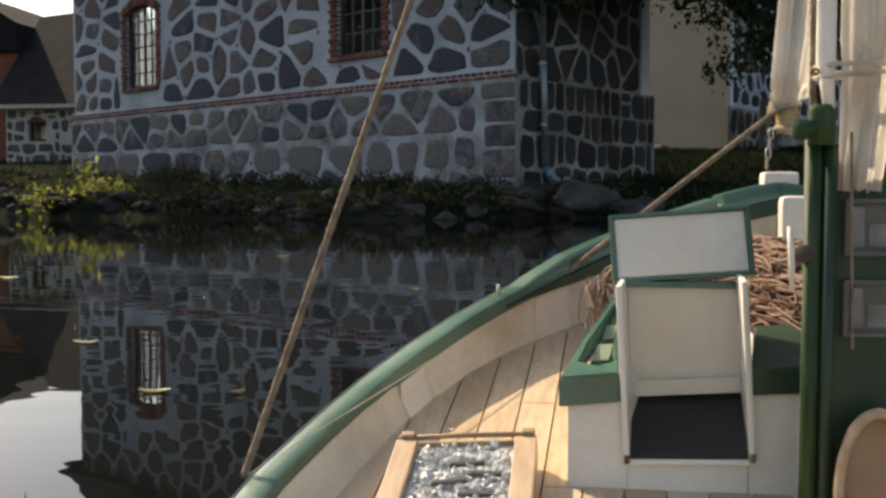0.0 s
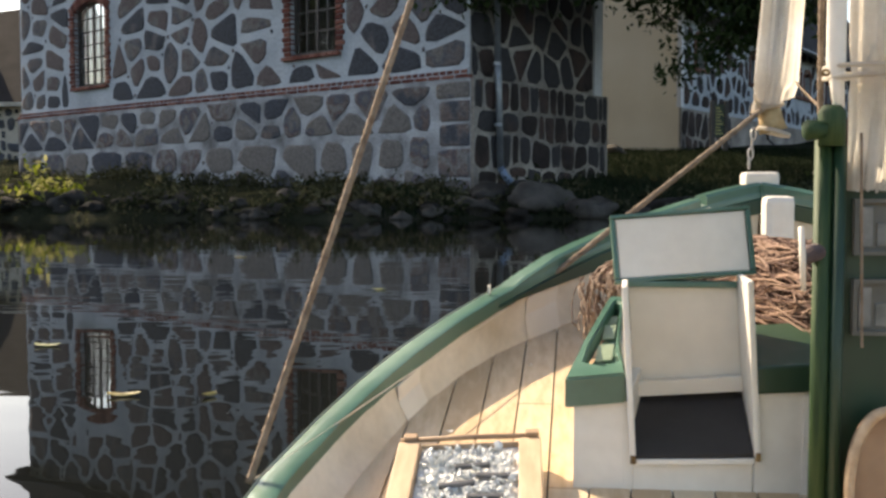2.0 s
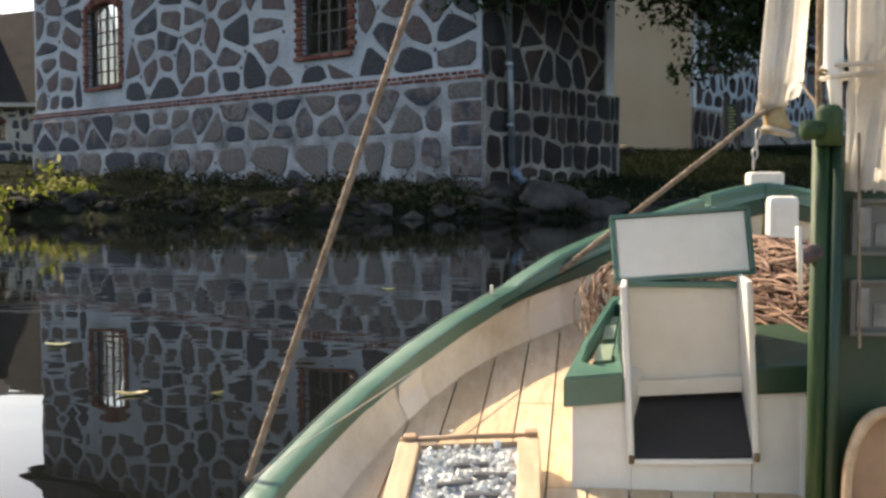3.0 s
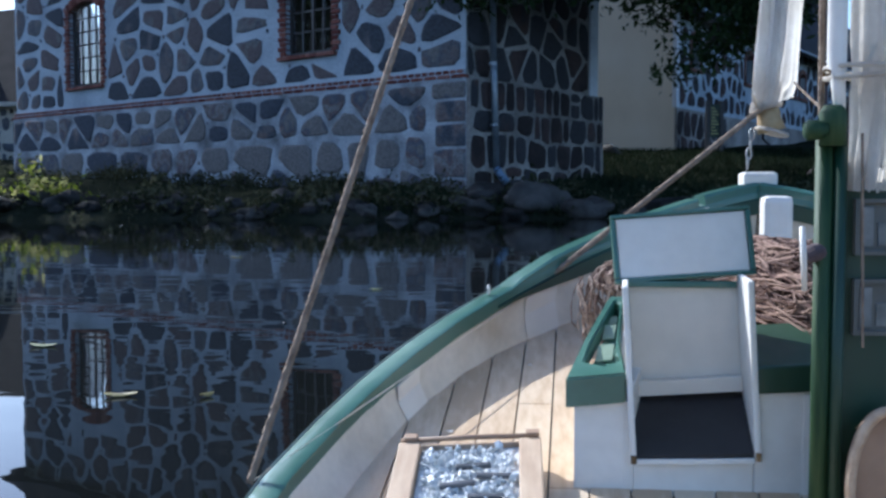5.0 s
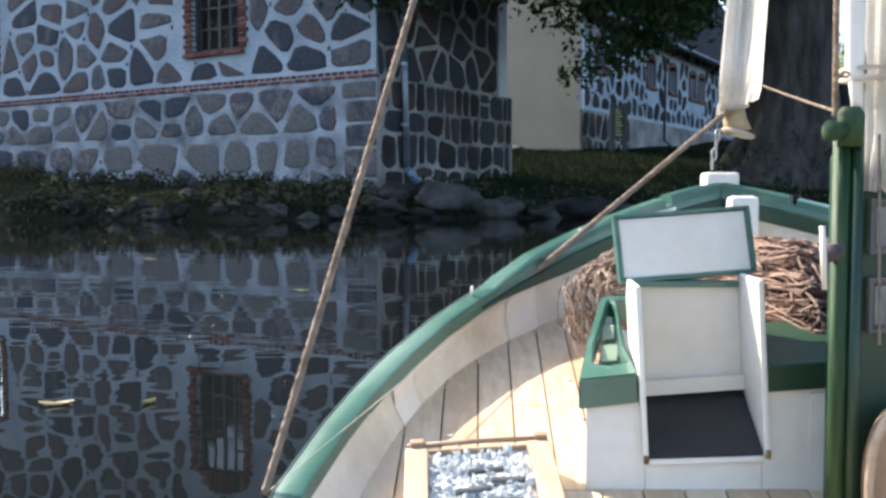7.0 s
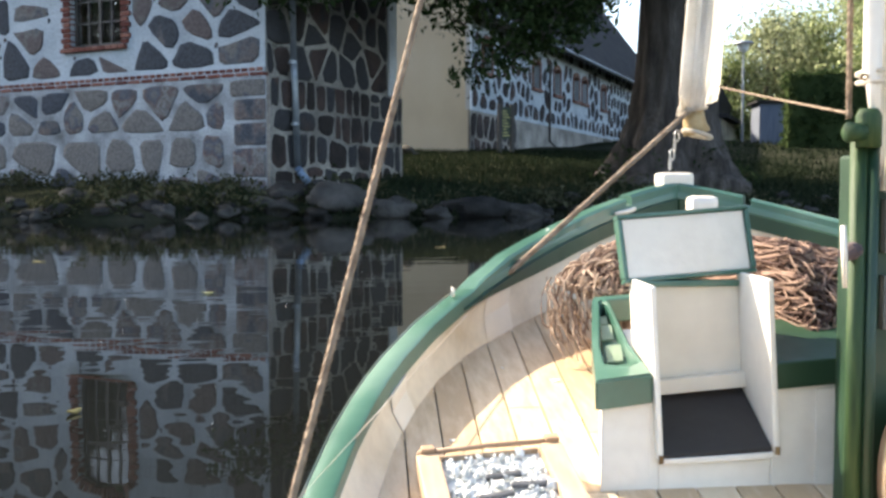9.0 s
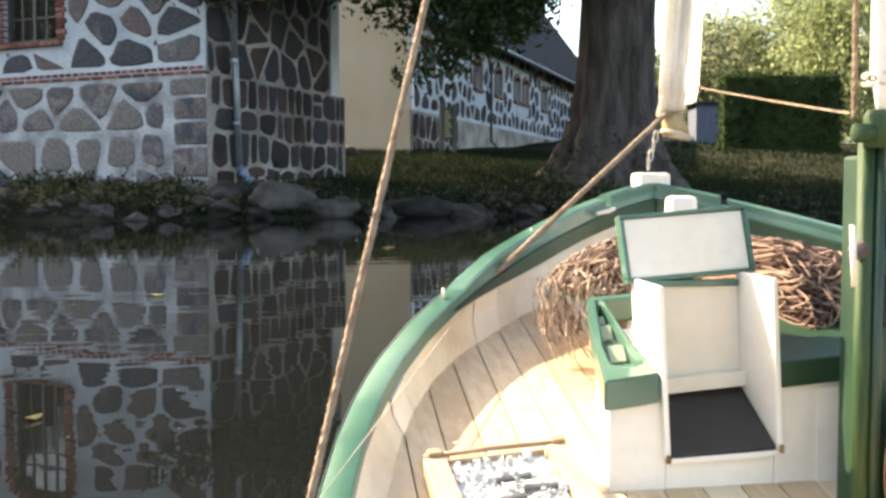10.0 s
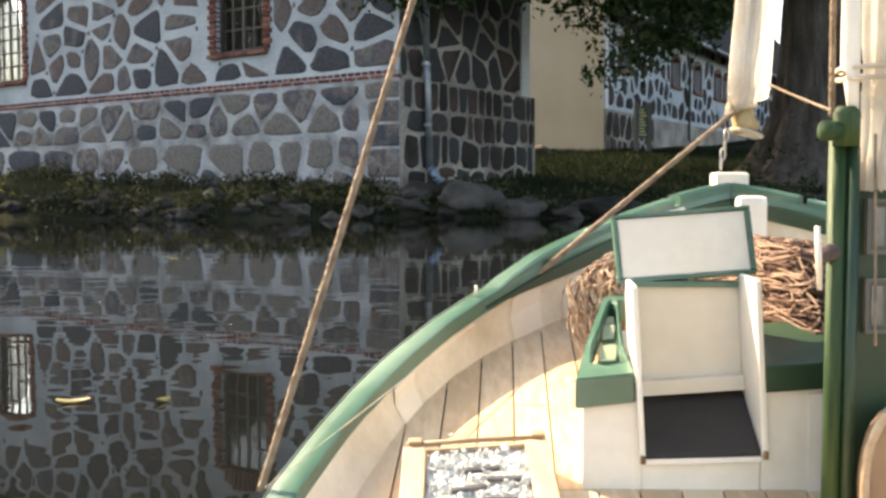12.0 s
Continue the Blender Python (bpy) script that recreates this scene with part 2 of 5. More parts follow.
M_WATER = bpy.data.materials.new("pond_water")
M_WATER.use_nodes = True
n, l = M_WATER.node_tree.nodes, M_WATER.node_tree.links
g = n["Principled BSDF"]
g.inputs["Base Color"].default_value = (0.006, 0.007, 0.0068, 1)
g.inputs["Roughness"].default_value, g.inputs["IOR"].default_value = 0.012, 1.34
tc, mp = n.new("ShaderNodeTexCoord"), n.new("ShaderNodeMapping")
mp.inputs["Scale"].default_value = (0.5, 1.0, 1.0)
w1, w2, add = n.new("ShaderNodeTexNoise"), n.new("ShaderNodeTexNoise"), n.new("ShaderNodeMath")
w1.inputs["Scale"].default_value, w1.inputs["Detail"].default_value = 1.4, 2
w2.inputs["Scale"].default_value, w2.inputs["Detail"].default_value = 6.0, 2
bp = n.new("ShaderNodeBump")
bp.inputs["Strength"].default_value, bp.inputs["Distance"].default_value = 0.025, 0.03
l.new(tc.outputs["Object"], mp.inputs["Vector"])
l.new(mp.outputs[0], w1.inputs["Vector"])
l.new(mp.outputs[0], w2.inputs["Vector"])
l.new(w1.outputs["Fac"], add.inputs[0])
l.new(w2.outputs["Fac"], add.inputs[1])
l.new(add.outputs[0], bp.inputs["Height"])
l.new(bp.outputs[0], g.inputs["Normal"])


# ---- mesh helpers ----
def part(name, bm, mat, parent=None, label="", smooth=False):
    """Links a bmesh as one mesh object under a thing or a part."""
    me = bpy.data.meshes.new(name)
    if smooth:
        for e in bm.edges:
            e.smooth = e.calc_face_angle(0.0) < 0.75
    bm.to_mesh(me)
    bm.free()
    me.materials.append(mat)
    if smooth:
        me.polygons.foreach_set("use_smooth", [True] * len(me.polygons))
    ob = new(name, me)
    ob.parent = parent
    if label:
        ob["label"] = label
    return ob


def empty(name, m=None, parent=None):
    ob = new(name)
    ob.empty_display_size = 0.1
    ob.parent = parent
    if m is not None:
        ob.matrix_basis = m
    return ob


def box(bm, x0, x1, y0, y1, z0, z1, bevel=0.0, m=None):
    """An upright block between two corners, with rounded edges."""
    v = bmesh.ops.create_cube(bm, size=1)["verts"]
    c = Vector(((x0 + x1) / 2, (y0 + y1) / 2, (z0 + z1) / 2))
    for p in v:
        p.co = Vector((p.co.x * (x1 - x0), p.co.y * (y1 - y0), p.co.z * (z1 - z0))) + c
    if bevel:
        edges = {e for p in v for e in p.link_edges}
        r = bmesh.ops.bevel(bm, geom=list(edges), offset=bevel, segments=2, profile=0.6, affect="EDGES")
        v = list({p for f in r["faces"] for p in f.verts} | {p for p in v if p.is_valid})
    if m is not None:
        bmesh.ops.transform(bm, matrix=m, verts=[p for p in v if p.is_valid])
    return v


def block(x0, x1, y0, y1, z0, z1, bevel=0.0, m=None):
    bm = bmesh.new()
    box(bm, x0, x1, y0, y1, z0, z1, bevel, m)
    return bm


def tube(bm, path, radius, sides=10, cap=True):
    """A round bar along a path; radius is a number or one for each point."""
    path = [Vector(p) for p in path]
    rad = radius if isinstance(radius, (list, tuple)) else [radius] * len(path)
    rings = []
    up = Vector((0.0, 0.0, 1.0))
    for i, p in enumerate(path):
        d = (path[min(i + 1, len(path) - 1)] - path[max(i - 1, 0)]).normalized()
        a = d.cross(up if abs(d.z) < 0.95 else Vector((0, 1, 0))).normalized()
        b = d.cross(a)
        rings.append([bm.verts.new(p + rad[i] * (math.cos(2 * math.pi * k / sides) * a + math.sin(2 * math.pi * k / sides) * b)) for k in range(sides)])
    for r, s in zip(rings, rings[1:]):
        for k in range(sides):
            bm.faces.new((r[k], r[(k + 1) % sides], s[(k + 1) % sides], s[k]))
    if cap:
        bm.faces.new(rings[0][::-1])
        bm.faces.new(rings[-1])
    return bm


def bar(path, radius, sides=10):
    return tube(bmesh.new(), path, radius, sides)


def prism(outline, y0, y1):
    """A slab from an outline in x and z, between two depths."""
    bm = bmesh.new()
    a = [bm.verts.new((x, y0, z)) for x, z in outline]
    b = [bm.verts.new((x, y1, z)) for x, z in outline]
    bm.faces.new(a)
    bm.faces.new(b[::-1])
    for i in range(len(a)):
        j = (i + 1) % len(a)
        bm.faces.new((a[j], a[i], b[i], b[j]))
    bmesh.ops.recalc_face_normals(bm, faces=bm.faces)
    return bm


def soup(name, verts, faces, mat, parent=None, label="", kind=""):
    me = bpy.data.meshes.new(name)
    me.from_pydata(verts, [], faces)
    me.materials.append(mat)
    ob = new(name, me)
    ob.parent = parent
    if label:
        ob["label"] = label
    if kind:
        ob["kind"] = kind
    return ob


def rope(name, a, b, radius, mat, parent, sag=0.0, strands=3, turns=None, label=""):
    """A laid rope of twisted strands between two ends."""
    a, b = Vector(a), Vector(b)
    length = (b - a).length
    turns = turns or length / (radius * 9)
    d = (b - a).normalized()
    u = d.cross(Vector((0.3, 0.9, 0.2))).normalized()
    w = d.cross(u)
    steps = max(30, int(turns * 7))
    bm = bmesh.new()
    for s in range(strands):
        pts = []
        for i in range(steps + 1):
            t = i / steps
            ang = 2 * math.pi * (t * turns + s / strands)
            wob = 1 + 0.25 * noise.noise(Vector((t * 40, s * 3.1, 0)))
            pts.append(a + (b - a) * t + radius * 0.28 * wob * (math.cos(ang) * u + math.sin(ang) * w) - Vector((0, 0, sag * 4 * t * (1 - t))))
        tube(bm, pts, radius * 0.75, 6)
    rnd = random.Random(round(length * 1e5))
    for _ in range(int(length / radius * 5)):
        t, ang = rnd.random(), rnd.random() * 6.28
        o = math.cos(ang) * u + math.sin(ang) * w
        p = a + (b - a) * t + o * radius * 0.8 - Vector((0, 0, sag * 4 * t * (1 - t)))
        tube(bm, [p, p + o * radius * 0.5 + d * radius * rnd.uniform(-0.9, 0.9)], radius * 0.06, 3, False)
    return part(name, bm, mat, parent, label, smooth=True)


# ---- stone walls ----
def cells(sites, bounds):
    """Each site's share of the wall, as a convex outline."""
    x0, x1, z0, z1 = bounds
    out = []
    pts = np.array(sites)
    for i, (sx, sz) in enumerate(sites):
        poly = [(x0, z0), (x1, z0), (x1, z1), (x0, z1)]
        d = ((pts - pts[i]) ** 2).sum(1)
        for j in np.argsort(d)[1:22]:
            ox, oz = pts[j]
            mx, mz, nx, nz = (sx + ox) / 2, (sz + oz) / 2, ox - sx, oz - sz
            q = []
            for k in range(len(poly)):
                a, b = poly[k], poly[(k + 1) % len(poly)]
                da, db = (a[0] - mx) * nx + (a[1] - mz) * nz, (b[0] - mx) * nx + (b[1] - mz) * nz
                if da <= 0:
                    q.append(a)
                if da * db < 0:
                    f = da / (da - db)
                    q.append((a[0] + f * (b[0] - a[0]), a[1] + f * (b[1] - a[1])))
            poly = q
            if len(poly) < 3:
                break
        out.append(poly)
    return out


def inset(poly, gap):
    """The outline moved inwards by gap."""
    lines = []
    for k in range(len(poly)):
        (ax, az), (bx, bz) = poly[k], poly[(k + 1) % len(poly)]
        e = math.hypot(bx - ax, bz - az)
        if e > 1e-5:
            lines.append((ax, az, -(bz - az) / e, (bx - ax) / e))
    q = list(poly)
    for ax, az, nx, nz in lines:
        r = []
        for k in range(len(q)):
            a, b = q[k], q[(k + 1) % len(q)]
            da, db = (a[0] - ax) * nx + (a[1] - az) * nz - gap, (b[0] - ax) * nx + (b[1] - az) * nz - gap
            if da >= 0:
                r.append(a)
            if da * db < 0:
                f = da / (da - db)
                r.append((a[0] + f * (b[0] - a[0]), a[1] + f * (b[1] - a[1])))
        q = r
        if len(q) < 3:
            return []
    return q


def stone_shapes(bounds, across, high, gap, seed, holes=(), loose=0.28, rounds=1, chips=0.12):
    rnd = random.Random(seed)
    x0, x1, z0, z1 = bounds
    sites = []
    rows = max(1, round((z1 - z0) / high))
    for r in range(rows):
        hh = (z1 - z0) / rows
        x = x0 + rnd.uniform(0.1, 0.6) * across
        while x < x1:
            sites.append((x, z0 + (r + 0.5 + rnd.uniform(-loose, loose)) * hh))
            x += across * (rnd.uniform(0.75, 1.35) if rnd.random() > 0.15 else rnd.uniform(0.45, 0.6))
    polys = cells(sites, bounds)
    shapes = []
    for p in polys:
        if len(p) < 3:
            continue
        cx, cz = sum(a for a, _ in p) / len(p), sum(b for _, b in p) / len(p)
        if any(h[0] - 0.10 < cx < h[1] + 0.10 and h[2] - 0.08 < cz < h[3] + 0.08 for h in holes):
            continue
        for h in holes:                       # cut back to the hole's edge
            if min(a for a, _ in p) < h[1] and max(a for a, _ in p) > h[0] and min(b for _, b in p) < h[3] and max(b for _, b in p) > h[2]:
                if cx < h[0]:
                    p = [(min(a, h[0]), b) for a, b in p]
                elif cx > h[1]:
                    p = [(max(a, h[1]), b) for a, b in p]
                elif cz < h[2]:
                    p = [(a, min(b, h[2])) for a, b in p]
                else:
                    p = [(a, max(b, h[3])) for a, b in p]
        q = inset(p, gap * rnd.uniform(0.35, 0.7))
        if len(q) < 3:
            continue
        for _ in range(rounds):
            q = [(a[0] + f * (b[0] - a[0]), a[1] + f * (b[1] - a[1])) for a, b in zip(q, q[1:] + q[:1]) for f in (rnd.uniform(0.14, 0.3), rnd.uniform(0.70, 0.86))]
        mx, mz = sum(a for a, _ in q) / len(q), sum(b for _, b in q) / len(q)
        w = [1 + rnd.uniform(-0.10, 0.05) for _ in q]
        q = [(mx + (a - mx) * k, mz + (b - mz) * k) for (a, b), k in zip(q, w)]
        if max(a for a, _ in q) - min(a for a, _ in q) > 0.07 and max(b for _, b in q) - min(b for _, b in q) > 0.05:
            shapes.append(q)
        if rnd.random() < chips and p:
            a, b = p[rnd.randrange(len(p))]
            r = gap * 0.42
            if not any(h[0] - r < a < h[1] + r and h[2] - r < b < h[3] + r for h in holes) and x0 + r < a < x1 - r and z0 + r < b < z1 - r:
                shapes.append([(a + r * rnd.uniform(0.6, 1.1) * math.cos(k * 1.05), b + r * rnd.uniform(0.6, 1.3) * math.sin(k * 1.05)) for k in range(6)])
    return shapes


def coursed(bounds, across, high, gap, seed, holes=(), wave=0.06, split=0.18):
    """Rounded rubble in rough, wavering courses."""
    rnd = random.Random(seed)
    x0, x1, z0, z1 = bounds
    rows = max(1, round((z1 - z0) / high))
    cuts = [0.0]
    for _ in range(rows):
        cuts.append(cuts[-1] + rnd.uniform(0.75, 1.3))
    cuts = [z0 + (z1 - z0) * c / cuts[-1] for c in cuts]

    def edge(r, x):
        if r == 0 or r == rows:
            return cuts[r]
        return cuts[r] + wave * (noise.noise(Vector((x * 1.1 / across * 0.55, r * 7.3 + seed, 0))) * 1.6 + noise.noise(Vector((x * 2.6 / across * 0.55, r * 3.1, seed))) * 0.8)

    shapes = []
    for r in range(rows):
        x = x0 - rnd.uniform(0, 0.5) * across
        while x < x1:
            w = across * (rnd.uniform(0.6, 1.4) if rnd.random() > 0.12 else rnd.uniform(0.42, 0.55))
            a, b = max(x, x0), min(x + w, x1)
            x += w
            if b - a < 0.12:
                continue
            la, lb = rnd.uniform(-0.07, 0.07) * across, rnd.uniform(-0.07, 0.07) * across
            halves = [(0, 1)]
            if rnd.random() < split:
                m = rnd.uniform(0.4, 0.6)
                halves = [(0, m), (m, 1)]
            for f0, f1 in halves:
                def spot(px, f, lean):
                    lo, hi = edge(r, px), edge(r + 1, px)
                    return px + lean * (f - 0.5), lo + (hi - lo) * f
                p = [spot(a, f0, la), spot((a + b) / 2, f0, 0), spot(b, f0, lb), spot(b, f1, lb), spot((a + b) / 2, f1, 0), spot(a, f1, la)]
                cx, cz = sum(q[0] for q in p) / 6, sum(q[1] for q in p) / 6
                hw, hh = (b - a) / 2, max(0.03, (p[4][1] - p[1][1]) / 2)
                g = gap * rnd.uniform(0.75, 1.3) / 2
                kx, kz = max(0.35, 1 - g / hw), max(0.35, 1 - g / hh)
                p = [(cx + (u - cx) * kx * rnd.uniform(0.92, 1.06), cz + (v - cz) * kz * rnd.uniform(0.90, 1.08)) for u, v in p]
                if any(h[0] - 0.02 < cx < h[1] + 0.02 and h[2] - 0.02 < cz < h[3] + 0.02 for h in holes):
                    continue
                for h in holes:
                    if min(u for u, _ in p) < h[1] and max(u for u, _ in p) > h[0] and min(v for _, v in p) < h[3] and max(v for _, v in p) > h[2]:
                        if cx < h[0]:
                            p = [(min(u, h[0]), v) for u, v in p]
                        elif cx > h[1]:
                            p = [(max(u, h[1]), v) for u, v in p]
                        elif cz < h[2]:
                            p = [(u, min(v, h[2])) for u, v in p]
                        else:
                            p = [(u, max(v, h[3])) for u, v in p]
                q = []
                for u, v in zip(p, p[1:] + p[:1]):
                    for f in (rnd.uniform(0.10, 0.36), 1 - rnd.uniform(0.10, 0.36)):
                        q.append((u[0] + f * (v[0] - u[0]), u[1] + f * (v[1] - u[1])))
                # some stones are rounder, some angular, all a little ragged
                mild, tip = rnd.choice((0.0, 0.15, 0.3, 0.55, 0.75)), rnd.uniform(-0.16, 0.16)
                hw, hh = max(0.02, max(abs(u - cx) for u, _ in q)), max(0.02, max(abs(v - cz) for _, v in q))
                soft_q = []
                for u, v in q:
                    a_, b_ = (u - cx) / hw, (v - cz) / hh
                    d_ = max(0.3, math.hypot(a_, b_))
                    e = (1 - mild) + mild * min(1.0, 0.98 / d_)
                    e *= rnd.uniform(0.92, 1.05)
                    soft_q.append((cx + a_ * hw * e * (1 + tip * b_), cz + b_ * hh * e))
                q = soft_q
                wq_, hq_ = max(u for u, _ in q) - min(u for u, _ in q), max(v for _, v in q) - min(v for _, v in q)
                if wq_ > 0.07 and hq_ > 0.05:
                    shapes.append(q)
                if rnd.random() < 0.10:                  # a small stone wedged in the joint
                    u, v, k = b, edge(r + 1, b), gap * rnd.uniform(0.25, 0.45)
                    if x0 + k < u < x1 - k and z0 + k < v < z1 - k and not any(h[0] - k < u < h[1] + k and h[2] - k < v < h[3] + k for h in holes):
                        shapes.append([(u + k * rnd.uniform(0.7, 1.2) * math.cos(n_ * 1.05), v + k * rnd.uniform(0.7, 1.4) * math.sin(n_ * 1.05)) for n_ in range(6)])
    return shapes


def stone_mesh(shape, proud, rnd):
    """The verts and faces of one stone: a rim in the mortar, a shoulder, a bulging face; y is outwards."""
    k = len(shape)
    mx, mz = sum(a for a, _ in shape) / k, sum(b for _, b in shape) / k
    v = [(a, -0.012, b) for a, b in shape]
    v += [(mx + (a - mx) * 0.985, proud * rnd.uniform(0.4, 0.75), mz + (b - mz) * 0.985) for a, b in shape]
    v += [(mx + (a - mx) * 0.82, proud * rnd.uniform(0.85, 1.15), mz + (b - mz) * 0.82) for a, b in shape]
    v.append((mx, proud * rnd.uniform(0.9, 1.2), mz))
    f = []
    for i in range(k):
        j = (i + 1) % k
        f += [(j, i, k + i, k + j), (k + j, k + i, 2 * k + i, 2 * k + j), (2 * k + j, 2 * k + i, 3 * k)]
    return v, f


def lay_stones(parent, shapes, mat, stuff_mat, proud, seed, most=280, rank=None, depth=0.0):
    """Stones set in a wall: the nearest as parts, the rest joined."""
    rnd = random.Random(seed)
    if rank:
        shapes = sorted(shapes, key=rank)
    for s in shapes[:most]:
        v, f = stone_mesh(s, proud, rnd)
        ob = soup("stone", v, f, mat, parent)
        ob.data.shade_smooth()
        ob.location.y = depth
    rest_v, rest_f = [], []
    for s in shapes[most:]:
        v, f = stone_mesh(s, proud, rnd)
        o = len(rest_v)
        rest_v += v
        rest_f += [tuple(i + o for i in q) for q in f]
    if rest_v:
        ob = soup("more_stones", rest_v, rest_f, stuff_mat, parent, kind="stuff")
        ob.data.shade_smooth()
        ob.location.y = depth


def pierced(x0, x1, y0, y1, z0, z1, holes):
    """A wall with openings through it, as one mesh of butted blocks."""
    xs = sorted({x0, x1, *[h[0] for h in holes], *[h[1] for h in holes]})
    bm = bmesh.new()
    for a, b in zip(xs, xs[1:]):
        cuts = sorted((h[2], h[3]) for h in holes if h[0] <= a and h[1] >= b)
        z = z0
        for lo, hi in cuts:
            if lo > z:
                box(bm, a, b, y0, y1, z, lo)
            z = hi
        if z < z1:
            box(bm, a, b, y0, y1, z, z1)
    bmesh.ops.remove_doubles(bm, verts=bm.verts, dist=0.0005)
    return bm


def frame_of(origin, along):
    """Axes of a wall seen from outside: x along it, y out of it."""
    a = Vector((*along, 0)).normalized()
    o = Vector((0, 0, 1)).cross(a)
    return Matrix(((a.x, o.x, 0, origin[0]), (a.y, o.y, 0, origin[1]), (0, 0, 1, 0), (0, 0, 0, 1)))


brick_data = {}


def brick(parent, m, size):
    """One brick; alike bricks share a mesh."""
    if size not in brick_data:
        bm = block(-size[0] / 2, size[0] / 2, -size[1] / 2, size[1] / 2, -size[2] / 2, size[2] / 2)
        bmesh.ops.bevel(bm, geom=bm.edges[:], offset=0.006, segments=1, affect="EDGES")
        ob = part("brick", bm, M_BRICK, parent)
        brick_data[size] = ob.data
    else:
        ob = new("brick", brick_data[size])
        ob.parent = parent
    ob.matrix_basis = m
    return ob


def window(name, parent_m, cx, z0, w, h, cols, rows, seed, label, depth=0.075):
    """An arched window in a brick surround, with a barred wooden sash."""
    win = tagged(empty(name, parent_m @ pose(cx, 0, 0)), label, "window", kind="structure")
    rnd = random.Random(seed)
    rise = 0.16
    spring = z0 + h - rise
    k = 0
    z = z0 + 0.04
    while z < spring:                           # jambs
        for sx in (-1, 1):
            long = 0.17 if k % 2 else 0.13
            brick(win, pose(sx * (w / 2 + long / 2), -0.04, z, 0, rnd.uniform(-1, 1), 0), (long, 0.14, 0.062))
        z += 0.074
        k += 1
    n_arch = 15
    rad = (w * w / 4 + rise * rise) / (2 * rise)
    half = math.asin(min(1, (w / 2) / rad))
    for i in range(n_arch):                     # arch of upright bricks
        a = half * 1.12 * (2 * i / (n_arch - 1) - 1)
        r = rad + 0.08
        brick(win, pose(r * math.sin(a), -0.04, spring + rise - rad + r * math.cos(a), 0, math.degrees(a), 0), (0.066, 0.14, 0.17))
    x = -w / 2 - 0.09
    while x < w / 2 + 0.1:                      # sill course
        brick(win, pose(x + 0.05, -0.02, z0 - 0.035), (0.115, 0.18, 0.058))
        x += 0.124
    # spandrels between the arch and the square of the opening
    for sx in (-1, 1):
        pts = [(sx * w / 2, spring - 0.01), (sx * w / 2, z0 + h + 0.01)]
        pts += [(sx * rad * math.sin(half * t), spring + rise - rad + rad * math.cos(half * t)) for t in (0.0, 0.25, 0.5, 0.75, 1.0)]
        part("spandrel", prism(pts, -0.13, -0.02), M_MORTAR, win)
    fr = 0.05
    y = -depth
    sash = part("sash_frame", pierced(-w / 2 + 0.002, w / 2 - 0.002, y - 0.05, y, z0, z0 + h, [(-w / 2 + fr, w / 2 - fr, z0 + fr, z0 + h - fr)]), M_DARKWOOD, win, "dark wooden sash frame")
    iw, ih = w - 2 * fr, h - 2 * fr
    for i in range(1, cols):
        xx = -iw / 2 + iw * i / cols
        t = 0.022 if i * 2 == cols else 0.012
        part("glazing_bar", block(xx - t, xx + t, y - 0.045, y - 0.004, z0 + fr, z0 + h - fr), M_DARKWOOD, sash)
    for i in range(1, rows):
        zz = z0 + fr + ih * i / rows
        part("glazing_bar", block(-w / 2 + fr, w / 2 - fr, y - 0.042, y - 0.007, zz - 0.012, zz + 0.012), M_DARKWOOD, sash)
    for i in range(cols):
        for j in range(rows):
            a, b = -iw / 2 + iw * i / cols, z0 + fr + ih * j / rows
            pane = part("pane", block(a + 0.013, a + iw / cols - 0.013, -0.002, 0.002, b + 0.013, b + ih / rows - 0.013), M_GLASS, sash)
            pane.location.y = y - 0.025
            pane.visible_shadow = False
    return win


# ---- ground and water ----
def shore(x):
    """How far off the water's edge is, across the view."""
    return 11.4 + 0.35 * math.sin(x * 0.7) + 0.25 * math.sin(x * 1.9 + 1) + (0.22 * (x - 1.0) if 1.0 < x < 9 else 1.76 if x >= 9 else 0)


def land(x, y):
    """The ground's height."""
    d = y - shore(x)
    if d < 0:
        if y < -45:
            d2 = -45 - y
            return min(1.5, -0.6 + 0.25 * d2)
        return max(-0.7, d * 0.8)
    bank = 0.32 * (1 - math.exp(-d * 1.6))
    lawn = max(0, min(d - 1.2, 11)) * 0.093 + max(0, min(d - 12.2, 14)) * 0.092
    side = min(1, max(0, (x + 1.5) / 2.5))
    left = max(0, min(d - 1.2, 6)) * 0.03 + max(0, min(d - 7.2, 10)) * 0.09
    if x < 0 and abs(x) > 4.8 and d < 6:
        left += 0.1
    return bank + lawn * side + left * (1 - side) + 0.03 * noise.noise(Vector((x * 1.3, y * 1.3, 0)))


def steps(*spans):
    out = []
    for a, b, s in spans:
        k = max(1, round((b - a) / s))
        out += [a + (b - a) * i / k for i in range(k)]
    return out + [spans[-1][1]]


gx = steps((-1500, -200, 260), (-200, -60, 20), (-60, -20, 4), (-20, 25, 0.4), (25, 60, 4), (60, 200, 20), (200, 1500, 260))
gy = steps((-1500, -200, 260), (-200, -50, 25), (-50, 8, 4), (8, 18, 0.25), (18, 45, 0.9), (45, 100, 8), (100, 300, 25), (300, 2500, 300))
gv = [(x, y, land(x, y)) for y in gy for x in gx]
gf = [(j * len(gx) + i, j * len(gx) + i + 1, (j + 1) * len(gx) + i + 1, (j + 1) * len(gx) + i) for j in range(len(gy) - 1) for i in range(len(gx) - 1)]
ground = tagged(soup("ground", gv, gf, M_GROUND), "grassy ground rising from the pond bank, darkened for shade", "ground", kind="structure")
ground.data.shade_smooth()
wbm = bmesh.new()
